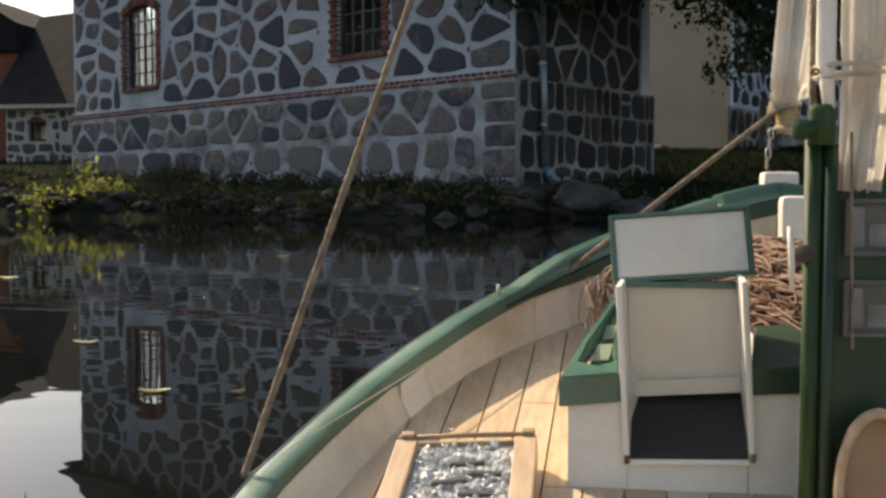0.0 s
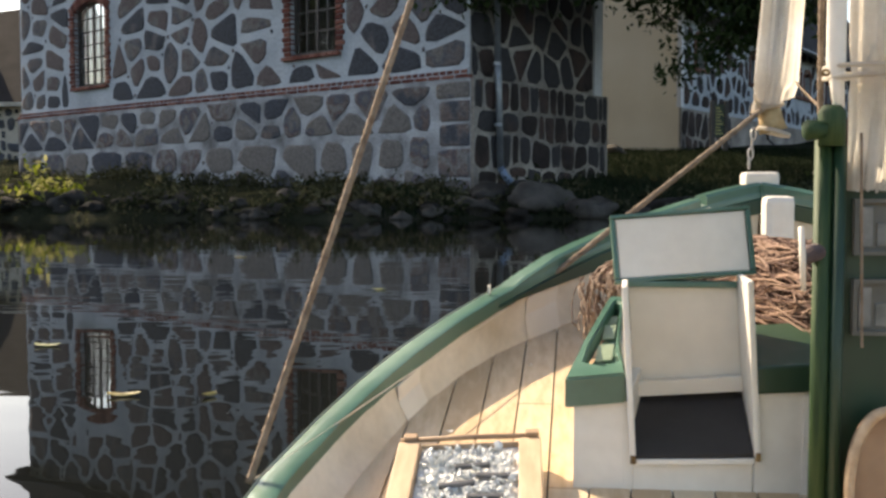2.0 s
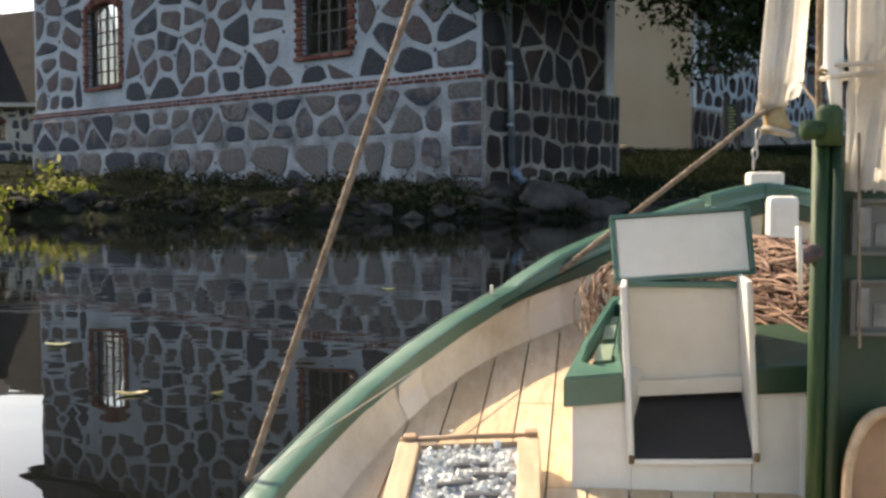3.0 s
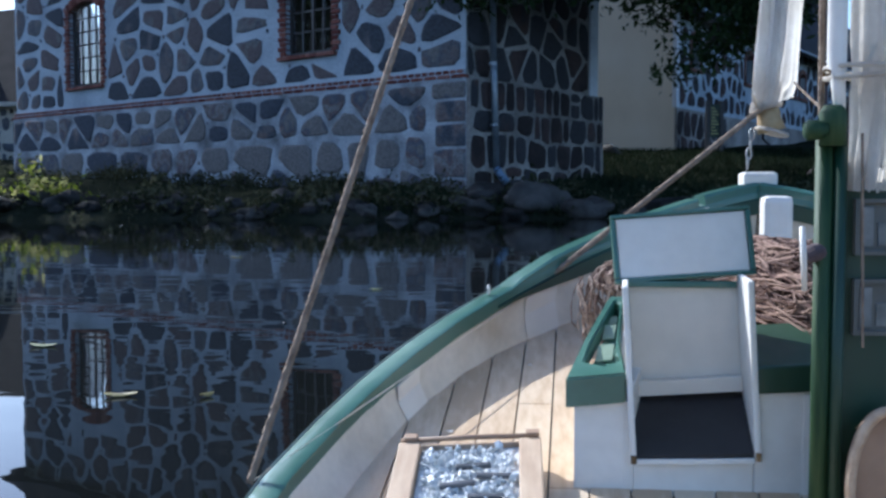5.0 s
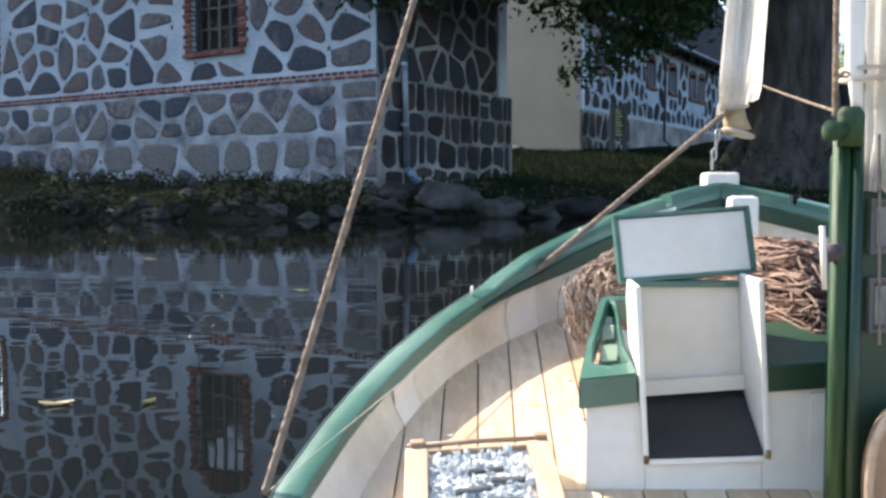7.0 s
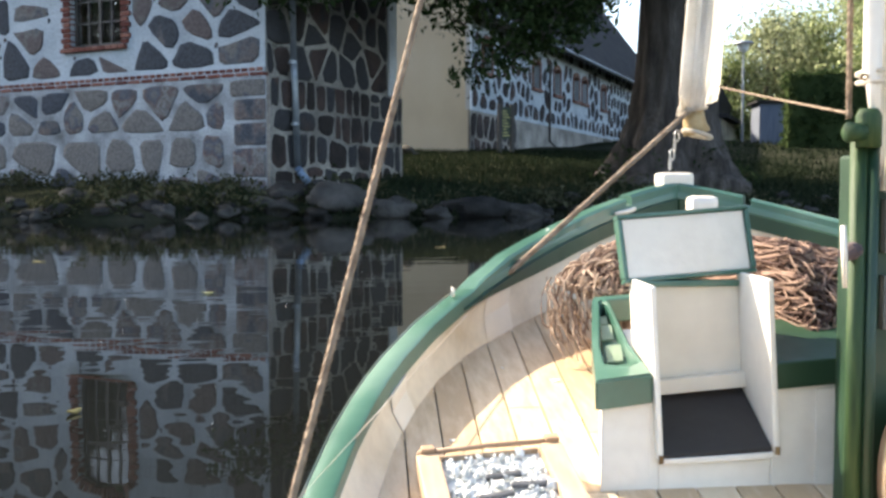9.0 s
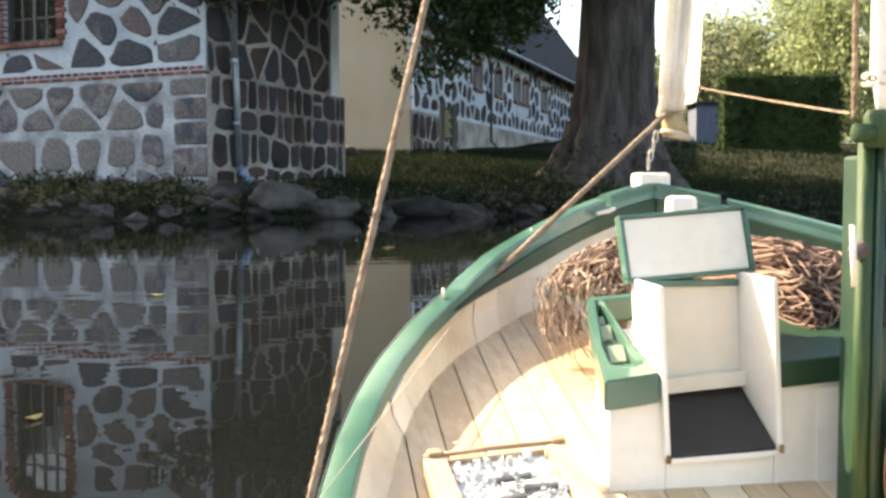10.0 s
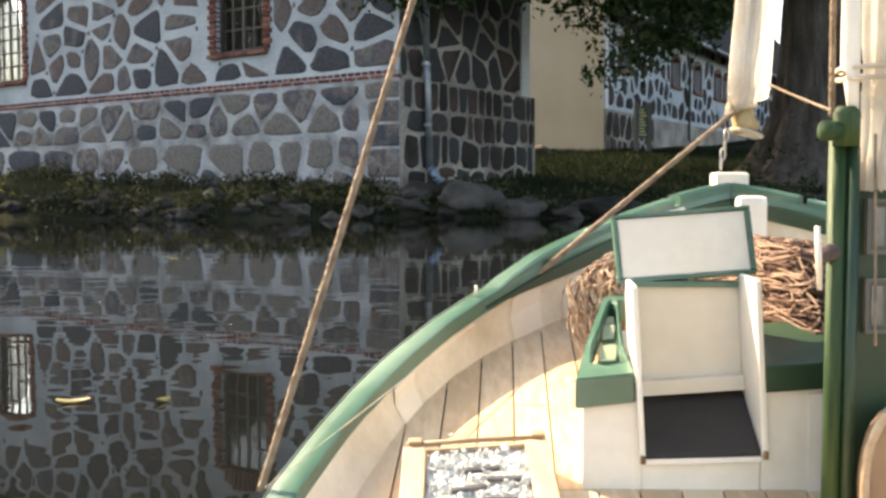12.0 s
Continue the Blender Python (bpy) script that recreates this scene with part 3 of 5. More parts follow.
wq = [wbm.verts.new(p) for p in ((-1400, -60, 0), (1400, -60, 0), (1400, 14.5, 0), (-1400, 14.5, 0))]
wbm.faces.new(wq)
tagged(part("water", wbm, M_WATER), "dark still pond water with faint ripples", "water", kind="structure")

# ---- the stone mill by the water ----
CORNER = Vector((0.10, 13.0))
LEFT, RIGHT = Vector((-0.788, 0.616)), Vector((0.616, 0.788))
F = frame_of(CORNER, LEFT)
MILL_L, MILL_D, EAVES, BAND = 11.5, 3.2, 5.4, 1.79
W1, W2 = 8.95, 2.94
holes = [(W2 - 0.49, W2 + 0.49, 2.36, 3.96), (W1 - 0.52, W1 + 0.52, 2.30, 3.86)]
mill = tagged(empty("wall_mill_front", F), "fieldstone facade with wide white mortar joints and brick band", "wall", kind="structure")
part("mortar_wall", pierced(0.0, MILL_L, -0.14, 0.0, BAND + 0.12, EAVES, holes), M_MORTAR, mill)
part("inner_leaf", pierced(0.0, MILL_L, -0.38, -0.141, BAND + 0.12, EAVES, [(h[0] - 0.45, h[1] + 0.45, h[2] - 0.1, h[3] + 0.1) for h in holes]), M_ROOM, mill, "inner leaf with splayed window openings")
part("plinth", block(-0.05, MILL_L + 0.05, -0.38, 0.06, -0.4, BAND), M_MORTAR_LOW, mill, "weathered grey mortar plinth")
frames = [(h[0] - 0.17, h[1] + 0.17, h[2] - 0.08, h[3] + 0.20) for h in holes]
near = lambda s: sum(a for a, _ in s) / len(s)
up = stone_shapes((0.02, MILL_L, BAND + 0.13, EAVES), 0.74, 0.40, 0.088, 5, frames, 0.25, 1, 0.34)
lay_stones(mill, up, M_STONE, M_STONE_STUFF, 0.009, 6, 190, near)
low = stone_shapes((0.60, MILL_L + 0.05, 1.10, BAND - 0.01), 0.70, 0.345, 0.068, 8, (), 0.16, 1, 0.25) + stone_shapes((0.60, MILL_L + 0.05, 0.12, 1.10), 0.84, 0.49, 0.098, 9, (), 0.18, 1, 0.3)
quoins = random.Random(44)
z = 0.14
while z < BAND - 0.2:                       # squared grey blocks at the corner
    h, w = quoins.uniform(0.29, 0.43), quoins.uniform(0.48, 0.60)
    h = min(h, BAND - 0.02 - z)
    low.append([(-0.045, z + 0.03), (-0.03, z + 0.015), (w * 0.5, z + 0.02), (w - 0.06, z + 0.015), (w - 0.02, z + 0.05), (w - 0.015, z + h - 0.06), (w - 0.05, z + h - 0.025), (w * 0.5, z + h - 0.015), (-0.03, z + h - 0.02), (-0.045, z + h - 0.035)])
    z += h
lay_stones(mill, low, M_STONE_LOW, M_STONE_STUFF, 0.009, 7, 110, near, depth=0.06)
x = 0.06
while x < MILL_L:
    brick(mill, pose(x, 0.0, BAND + 0.091, 0, 0, 0), (0.100, 0.11, 0.046))
    x += 0.12
x = 0.1
while x < MILL_L:
    brick(mill, pose(x, 0.0, BAND + 0.031, 0, 0, 0), (0.208, 0.12, 0.046))
    x += 0.232
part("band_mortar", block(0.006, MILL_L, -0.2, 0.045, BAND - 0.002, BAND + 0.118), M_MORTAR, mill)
window("window_1", F, W2, 2.36, 0.98, 1.60, 4, 5, 3, "arched dark window in a red brick surround")
window("window_2", F, W1, 2.30, 1.04, 1.56, 4, 6, 4, "arched barred window with bright panes in brick surround")

END = CORNER + RIGHT * MILL_D
S = frame_of(END, -RIGHT)
side = tagged(empty("wall_mill_side", S), "dark brown fieldstone side wall, shade darkened into its colours", "wall", kind="structure")
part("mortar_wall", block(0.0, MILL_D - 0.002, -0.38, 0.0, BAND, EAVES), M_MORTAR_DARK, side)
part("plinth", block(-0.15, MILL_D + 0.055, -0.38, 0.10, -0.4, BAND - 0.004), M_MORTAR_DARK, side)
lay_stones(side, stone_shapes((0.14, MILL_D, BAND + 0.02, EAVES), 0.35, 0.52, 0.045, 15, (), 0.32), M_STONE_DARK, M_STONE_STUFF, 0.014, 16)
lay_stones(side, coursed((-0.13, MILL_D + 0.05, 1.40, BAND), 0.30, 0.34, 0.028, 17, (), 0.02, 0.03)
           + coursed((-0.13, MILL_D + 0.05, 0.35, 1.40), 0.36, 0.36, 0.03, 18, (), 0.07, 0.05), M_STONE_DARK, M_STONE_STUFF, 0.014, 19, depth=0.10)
part("corner_trim", block(-0.10, 0.12, -0.30, 0.03, BAND, EAVES), M_TRIM, side, "pale painted corner strip")

# back and far walls, floor and roof close the mill
B = frame_of(CORNER + RIGHT * MILL_D + LEFT * MILL_L, -LEFT)
back = tagged(empty("wall_mill_back", B), "plain back wall of the stone mill", "wall", kind="structure")
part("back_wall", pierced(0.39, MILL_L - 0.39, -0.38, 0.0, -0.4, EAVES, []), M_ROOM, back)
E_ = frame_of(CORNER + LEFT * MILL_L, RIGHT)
far = tagged(empty("wall_mill_end", E_), "end wall of the stone mill with an added opening", "wall", kind="structure")
# Large opening, added out of view so that sky brightens the panes of window_2.
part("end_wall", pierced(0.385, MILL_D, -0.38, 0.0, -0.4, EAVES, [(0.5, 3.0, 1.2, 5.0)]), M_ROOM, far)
lid = bmesh.new()
o = 0.35
ring = [lid.verts.new(p) for p in ((-o, o, EAVES), (MILL_L + o, o, EAVES), (MILL_L + o, -MILL_D - o, EAVES), (-o, -MILL_D - o, EAVES))]
top = [lid.verts.new(p) for p in ((1.2, -MILL_D / 2, EAVES + 3.6), (MILL_L - 1.4, -MILL_D / 2, EAVES + 3.6))]
lid.faces.new(ring[::-1])
for q in ((ring[0], ring[1], top[1], top[0]), (ring[1], ring[2], top[1]), (ring[2], ring[3], top[0], top[1]), (ring[3], ring[0], top[0])):
    lid.faces.new(q)
roof = part("roof_mill", lid, M_ROOF)
roof.matrix_basis = F @ pose(0, 0, 0.004)
tagged(roof, "steep dark tiled hipped roof of the mill", "roof", kind="structure")

# downpipe by the corner
pm = S @ pose(MILL_D - 0.42, 0, 0)
pipe = tagged(empty("downpipe", pm), "zinc downpipe with a bluish outlet on the stone corner", "downpipe")
part("upper_pipe", bar([(0.06, 0.14, EAVES - 0.1), (0.05, 0.17, 2.0)], 0.042, 14), M_ZINC, pipe, smooth=True)
part("lower_pipe", bar([(0.05, 0.17, 2.0), (0.048, 0.18, 1.8), (0.02, 0.20, 0.62)], 0.045, 14), M_ZINC, pipe, smooth=True)
part("outlet", bar([(0.02, 0.20, 0.64), (0.0, 0.24, 0.56), (-0.03, 0.33, 0.44)], [0.05, 0.05, 0.055], 14), M_ZINC_BLUE, pipe, "bluish zinc outlet", smooth=True)
for z in (2.0, 1.2, 3.2):
    part("clamp", bar([(0.045, 0.18 if z < 1.9 else 0.16, z - 0.02), (0.045, 0.18 if z < 1.9 else 0.16, z + 0.02)], 0.058, 14), M_ZINC, pipe)

# ---- the long stable behind ----
BC = Vector((5.13, 24.0))
LR = Vector((0.559, 0.829))
STL, STW, STE = 24.0, 7.0, 5.1
L_ = frame_of(BC + LR * STL, -LR)
stable = tagged(empty("wall_stable", L_), "long fieldstone wall with broad white joints", "wall", kind="structure")
wins = [STL - s for s in (1.3, 5.4, 7.5, 9.7, 10.75, 13.4)]
sh = [(w - 0.30, w + 0.30, 3.40, 4.20) for w in wins]
part("mortar_wall", pierced(0.0, STL - 0.006, -0.4, 0.0, 2.36, STE, sh), M_MORTAR, stable)
part("plinth", block(-0.05, STL - 0.006, -0.4, 0.05, 0.3, 2.36), M_MORTAR_DARK, stable, "grey rendered plinth")
lay_stones(stable, stone_shapes((0.02, STL - 0.16, 2.40, STE), 0.58, 0.54, 0.13, 25, [(a - 0.12, b + 0.12, c - 0.12, d + 0.16) for a, b, c, d in sh], 0.34),
           M_STONE_DARK, M_STONE_STUFF, 0.014, 26, 260, lambda s: -s[0][0])
lay_stones(stable, stone_shapes((STL - 3.5, STL, 0.9, 2.34), 0.45, 0.6, 0.07, 27, (), 0.2), M_STONE_DARK, M_STONE_STUFF, 0.02, 28, 60, None, 0.05)
part("corner_trim", block(STL - 0.15, STL + 0.03, -0.06, 0.05, 2.37, STE - 0.5), M_TRIM, stable, "white painted corner strip")


def small_window(m, label):
    """A small arched window in a brick edge, with a sloping sill."""
    w = tagged(empty("window_3", m), label, "window", kind="structure")
    for sx in (-1, 1):
        part("brick_jamb", block(sx * 0.365 - 0.055, sx * 0.365 + 0.055, -0.2, 0.035, 3.40, 4.14, 0.01), M_OLDBRICK, w)
    arch = [(0.42 * math.cos(a), 4.10 + 0.24 * math.sin(a)) for a in [math.pi * i / 10 for i in range(11)]]
    arch += [(0.30 * math.cos(a), 4.10 + 0.11 * math.sin(a)) for a in [math.pi * (1 - i / 10) for i in range(11)]]
    part("brick_arch", prism(arch, -0.2, 0.04), M_OLDBRICK, w)
    part("sill", block(-0.46, 0.46, -0.2, 0.09, 3.31, 3.40, 0.012), M_OLDBRICK, w, "red-brown sill")
    part("sash_frame", pierced(-0.30, 0.30, -0.22, -0.16, 3.40, 4.20, [(-0.26, -0.02, 3.44, 4.16), (0.02, 0.26, 3.44, 4.16)]), M_DARKWOOD, w)
    for a in (-0.26, 0.02):
        p = part("pane", block(a, a + 0.24, -0.193, -0.187, 3.44, 4.16), M_GLASS, w)
    return w


first = None
for s in wins:
    m = L_ @ pose(s, 0, 0)
    if first is None:
        first = small_window(m, "small arched window with red-brown brick edging")
    else:
        copy_thing(first, m)
G_ = frame_of(BC, Vector((-0.829, 0.559)))
gable = tagged(empty("wall_stable_gable", G_), "smooth cream plastered gable wall", "wall", kind="structure")
part("plaster_wall", prism([(0.004, 0.3), (STW, 0.3), (STW, STE), (STW / 2, STE + 4.6), (0.004, STE)], -0.38, 0.0), M_PLASTER, gable)
rb = tagged(empty("wall_stable_back", frame_of(BC + Vector((-0.829, 0.559)) * STW, LR)), "plain back wall of the stable", "wall", kind="structure")
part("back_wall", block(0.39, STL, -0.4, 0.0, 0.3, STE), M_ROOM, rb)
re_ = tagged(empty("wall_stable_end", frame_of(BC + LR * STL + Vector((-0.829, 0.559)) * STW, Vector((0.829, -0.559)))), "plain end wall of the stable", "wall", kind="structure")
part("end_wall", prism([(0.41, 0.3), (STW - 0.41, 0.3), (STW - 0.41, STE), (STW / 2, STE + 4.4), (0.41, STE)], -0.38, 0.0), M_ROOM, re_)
sroof = tagged(empty("roof_stable", L_), "dark tiled roof with a pale eaves gutter", "roof", kind="structure")
for sgn in (0, 1):
    bm = bmesh.new()
    ya, yb = (0.5, -STW / 2) if sgn == 0 else (-STW - 0.5, -STW / 2)
    za, zb = STE - 0.55, STE + 4.7
    q = [bm.verts.new(p) for p in ((-0.4, ya, za), (STL + 0.12, ya, za), (STL + 0.12, yb, zb), (-0.4, yb, zb))]
    r = [bm.verts.new(p.co + Vector((0, 0, 0.16))) for p in q]
    bm.faces.new(q), bm.faces.new(r[::-1])
    for i in range(4):
        bm.faces.new((q[i], r[i], r[(i + 1) % 4], q[(i + 1) % 4]))
    bmesh.ops.recalc_face_normals(bm, faces=bm.faces)
    part("roof_slope", bm, M_ROOF, sroof)
part("gutter", bar([(-0.4, 0.56, STE - 0.45), (STL + 0.1, 0.56, STE - 0.45)], 0.05, 10), M_ZINC, sroof, "pale zinc gutter")
dp = tagged(empty("downpipe", L_ @ pose(STL - 6.5, 0, 0)), "dark downpipe on the stable wall", "downpipe")
part("pipe", bar([(0, 0.5, STE - 0.5), (0, 0.09, STE - 0.9), (0, 0.09, 1.9), (0, 0.3, 1.7)], 0.035, 10), M_DARKWOOD, dp)

# low annexe beyond the stable
annexe = tagged(empty("outbuilding", frame_of(BC + LR * (STL + 9) + Vector((2.65, -0.8)), -LR)), "low plastered outbuilding with a dark roof", "building")
part("wall", block(0, 8.6, -4, 0, 1.2, 3.9), M_MORTAR_DARK, annexe)
part("roof", prism([(-0.2, 3.85), (8.8, 3.85), (8.8, 4.05), (-0.2, 4.05)], -4.2, 0.35), M_ROOF, annexe)
part("roof_slope", prism([(-0.2, 4.06), (8.8, 4.06), (8.8, 5.3), (7.4, 5.3)], -2.4, -0.1), M_ROOF, annexe)

# ---- cottage beyond the mill's end ----
CM = frame_of(Vector((-11.0, 26.0)), Vector((-14, 1.0)))
CL = 2.65
cot = tagged(empty("cottage", CM), "fieldstone cottage with a steep dark roof", "cottage")
chole = [(k - 0.26, k + 0.26, 1.72, 2.28) for k in (0.5, 1.75)]
part("wall", pierced(0, CL, -0.4, 0.0, 0.4, 2.62, chole), M_MORTAR_WARM, cot)
lay_stones(cot, coursed((0, CL, 0.5, 2.58), 0.36, 0.28, 0.07, 35, [(a - 0.08, b + 0.08, c - 0.06, d + 0.14) for a, b, c, d in chole], 0.07, 0.05), M_STONE_STUFF, M_STONE_STUFF, 0.03, 36, 150)
for a, b, c, d in chole:
    w = part("window", pierced(a, b, -0.2, -0.14, c, d, [(a + 0.05, (a + b) / 2 - 0.02, c + 0.05, d - 0.05), ((a + b) / 2 + 0.02, b - 0.05, c + 0.05, d - 0.05)]), M_DARKWOOD, cot)
    part("pane", block(a + 0.05, b - 0.05, -0.175, -0.170, c + 0.05, d - 0.05), M_GLASS, w)
    part("arch", prism([(a - 0.06, d - 0.06), (b + 0.06, d - 0.06), ((a + b * 3) / 4, d + 0.08), ((a + b) / 2, d + 0.12), ((a * 3 + b) / 4, d + 0.08)], -0.1, 0.035), M_REDWOOD, w)
part("back_wall", block(0, CL, -4.8, -4.4, 0.4, 2.62), M_ROOM, cot)
part("gable_wall", block(CL - 0.4, CL, -4.39, -0.41, 0.4, 2.62), M_ROOF_RED, cot, "red brick gable")
bm = bmesh.new()
q = [bm.verts.new(p) for p in ((-0.3, 0.35, 2.5), (CL + 0.3, 0.35, 2.5), (CL + 0.3, -5.15, 2.5), (-0.3, -5.15, 2.5), (-0.3, -2.4, 5.65), (CL + 0.3, -2.4, 5.35))]
for f in ((0, 3, 2, 1), (0, 1, 5, 4), (2, 3, 4, 5), (1, 2, 5), (3, 0, 4)):
    bm.faces.new([q[i] for i in f])
part("roof", bm, M_ROOF, cot, "steep dark roof").location.z = 0.14
part("brick_wing", block(CL + 0.31, CL + 3.0, -4.6, -1.2, 0.4, 4.3), M_ROOF_RED, cot, "red brick wing")
part("wing_roof", prism([(CL + 0.25, 4.304), (CL + 3.1, 4.304), (CL + 3.1, 4.4), (CL + 1.7, 6.0), (CL + 0.25, 5.1)], -4.8, -1.0), M_ROOF, cot)
part("eaves_board", block(-0.3, CL + 0.3, 0.3, 0.36, 2.58, 2.68), M_MORTAR_WARM, cot)


# ---- trees ----
def leaves(name, spots, per, spread, size, mat, parent, seed, droop=0.3):
    """Many small pointed leaves in clumps round the spots."""
    rnd = np.random.RandomState(seed)
    c = np.repeat(np.array(spots, float), per, 0)
    k = len(c)
    c += rnd.normal(0, 1, (k, 3)) * spread
    a = rnd.normal(0, 1, (k, 3)) + np.array([0, 0, -droop])
    a /= np.linalg.norm(a, axis=1)[:, None]
    b = np.cross(a, rnd.normal(0, 1, (k, 3)))
    b /= np.linalg.norm(b, axis=1)[:, None]
    s = (size * rnd.uniform(0.6, 1.3, k))[:, None]
    n = np.cross(a, b)
    v = np.stack([c - a * s, c + b * s * 0.45 + n * s * 0.12, c + a * s, c - b * s * 0.45 + n * s * 0.12], 1).reshape(-1, 3)
    f = np.arange(k * 4).reshape(-1, 4)
    return soup(name, v.tolist(), f.tolist(), mat, parent, kind="stuff")


def limb(bm, a, b, r0, r1, rnd, bend=0.15, steps_=6, sides=8):
    a, b = Vector(a), Vector(b)
    k = (b - a).length * bend
    mid = [a + (b - a) * (i / steps_) + Vector((rnd.uniform(-k, k), rnd.uniform(-k, k), rnd.uniform(-k, k))) * math.sin(math.pi * i / steps_) * 0.5 for i in range(steps_ + 1)]
    tube(bm, mid, [r0 + (r1 - r0) * i / steps_ for i in range(steps_ + 1)], sides, False)
    return mid


def bank_tree():
    """The big tree on the bank, its low boughs hanging over the water."""
    x, y = 6.5, 15.0
    z = land(x, y)
    tree = tagged(empty("bank_tree", pose(x, y, z)), "large old tree with flared grey trunk and low dark boughs", "tree")
    bm = bmesh.new()
    rings = []
    sides = 64
    for i in range(56):
        h = 9.5 * (i / 55) ** 1.6 - 0.25
        r = 0.60 + 0.66 * math.exp(-max(0, h) * 1.75) - 0.012 * h
        ring = []
        for k in range(sides):
            a = 2 * math.pi * k / sides
            rr = r * (1 + 0.13 * math.exp(-max(0, h) * 0.9) * math.sin(5 * a + 1) + 0.05 * math.sin(9 * a + h) + 0.05 * noise.noise(Vector((3 * math.cos(a), 3 * math.sin(a), h * 0.8)))
                      + 0.16 * math.exp(-abs(h - 0.5) * 1.1) * noise.noise(Vector((6 * math.cos(a), 6 * math.sin(a), h * 5))))
            ring.append(bm.verts.new((rr * math.cos(a) + 0.03 * h, rr * math.sin(a), h)))
        rings.append(ring)
    for r, s in zip(rings, rings[1:]):
        for k in range(sides):
            bm.faces.new((r[k], r[(k + 1) % sides], s[(k + 1) % sides], s[k]))
    part("trunk", bm, M_BARK, tree, smooth=True)
    rnd = random.Random(4)
    spots = []
    tips = (((3.0, 13.5, 2.05), 0.05), ((3.6, 13.8, 2.25), 0.05), ((2.9, 14.0, 2.7), 0.05), ((3.9, 13.4, 2.5), 0.05), ((0.9, 13.0, 3.0), 0.05),
            ((-0.2, 12.6, 3.05), 0.05), ((4.3, 13.8, 2.8), 0.05), ((3.4, 13.6, 2.6), 0.05), ((4.0, 13.9, 2.45), 0.05), ((4.7, 14.0, 2.7), 0.05), ((3.3, 13.7, 3.1), 0.05), ((4.2, 13.6, 3.2), 0.05), ((2.6, 13.5, 3.0), 0.05), ((8.6, 14.0, 4.6), 0.08), ((4.6, 16.5, 3.4), 0.06), ((1.6, 13.8, 3.5), 0.05), ((-0.25, 12.5, 2.8), 0.05), ((0.5, 12.7, 2.8), 0.05), ((1.1, 13.0, 2.85), 0.05), ((1.7, 13.2, 3.0), 0.05))
    for world_tip, r0 in tips:
        tip = Vector(world_tip) - Vector((x, y, z))
        bm = bmesh.new()
        path = limb(bm, (-0.2, -0.1, 4.6), tip, r0, 0.012, rnd, 0.12, 9)
        for p in path[5:]:
            for _ in range(3):
                q = p + Vector((rnd.uniform(-0.35, 0.3), rnd.uniform(-0.3, 0.3), rnd.uniform(-0.22, 0.25)))
                limb(bm, p, q, 0.012, 0.004, rnd, 0.2, 4, 5)
                spots.append(q)
                spots.append((p + q) / 2)
        part("bough", bm, M_BARK, tree)
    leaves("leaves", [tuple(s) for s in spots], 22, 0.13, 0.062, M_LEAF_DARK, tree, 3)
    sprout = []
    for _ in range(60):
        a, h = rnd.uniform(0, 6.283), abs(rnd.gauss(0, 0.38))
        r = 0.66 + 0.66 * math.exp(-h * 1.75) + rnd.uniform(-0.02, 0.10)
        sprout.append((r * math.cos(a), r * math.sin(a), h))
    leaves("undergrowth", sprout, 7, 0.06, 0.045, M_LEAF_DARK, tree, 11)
    # Unseen upper crown, widened beyond need to shade wall, lawn and trunk.
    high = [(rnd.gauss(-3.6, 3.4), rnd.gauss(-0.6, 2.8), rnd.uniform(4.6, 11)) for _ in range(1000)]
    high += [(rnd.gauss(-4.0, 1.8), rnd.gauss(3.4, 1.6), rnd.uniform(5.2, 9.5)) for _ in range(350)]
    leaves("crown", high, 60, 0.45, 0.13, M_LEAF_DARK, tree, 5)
    return tree


bank_tree()


def far_tree(x, y, height, width, mat, seed, low=0.25, leaf=0.13, label="leafy green tree, sun and haze put into its leaf colour"):
    rnd = random.Random(seed)
    z = land(x, y)
    t = tagged(empty("tree", pose(x, y, z)), label, "tree", "trees beyond the lawn")
    bm = bmesh.new()
    limb(bm, (0, 0, -0.2), (rnd.uniform(-0.4, 0.4), 0, height * 0.8), 0.3, 0.06, rnd, 0.05, 8, 10)
    spots = []
    for i in range(22):
        h = height * (low + (0.95 - low) * i / 21)
        w = width * math.sin(math.pi * (0.18 + 0.76 * (i / 21))) ** 0.7
        for _ in range(4):
            a = rnd.uniform(0, 6.283)
            r = w * rnd.uniform(0.35, 1.0)
            tip = Vector((r * math.cos(a), r * math.sin(a), h + rnd.uniform(-0.4, 0.5)))
            limb(bm, (0, 0, max(0.3, h - 0.9)), tip, 0.05, 0.012, rnd, 0.15, 4, 5)
            for _ in range(3):
                spots.append((tip.x + rnd.gauss(0, 0.55), tip.y + rnd.gauss(0, 0.55), tip.z + rnd.gauss(0, 0.4)))
    part("trunk", bm, M_BARK, t)
    leaves("crown", spots, 36, 0.42, leaf, mat, t, seed)
    return t


for x, y, h, w, m, s in ((27.6, 50, 7.3, 2.5, M_LEAF_PALE, 1), (24.7, 49.5, 4.6, 1.9, M_LEAF, 12), (31.2, 52, 7.6, 2.3, M_LEAF, 2), (34.5, 52, 11.0, 3.2, M_LEAF_PALE, 13), (31, 44, 12, 4.0, M_LEAF, 3), (36, 50, 11, 4.2, M_LEAF_PALE, 4),
                         (35.5, 62, 7.6, 4, M_LEAF_PALE, 6), (28.6, 40, 6.5, 2.2, M_LEAF, 7), (40, 44, 12, 4.2, M_LEAF, 8)):
    far_tree(x, y, h, w, m, s, 0.12)

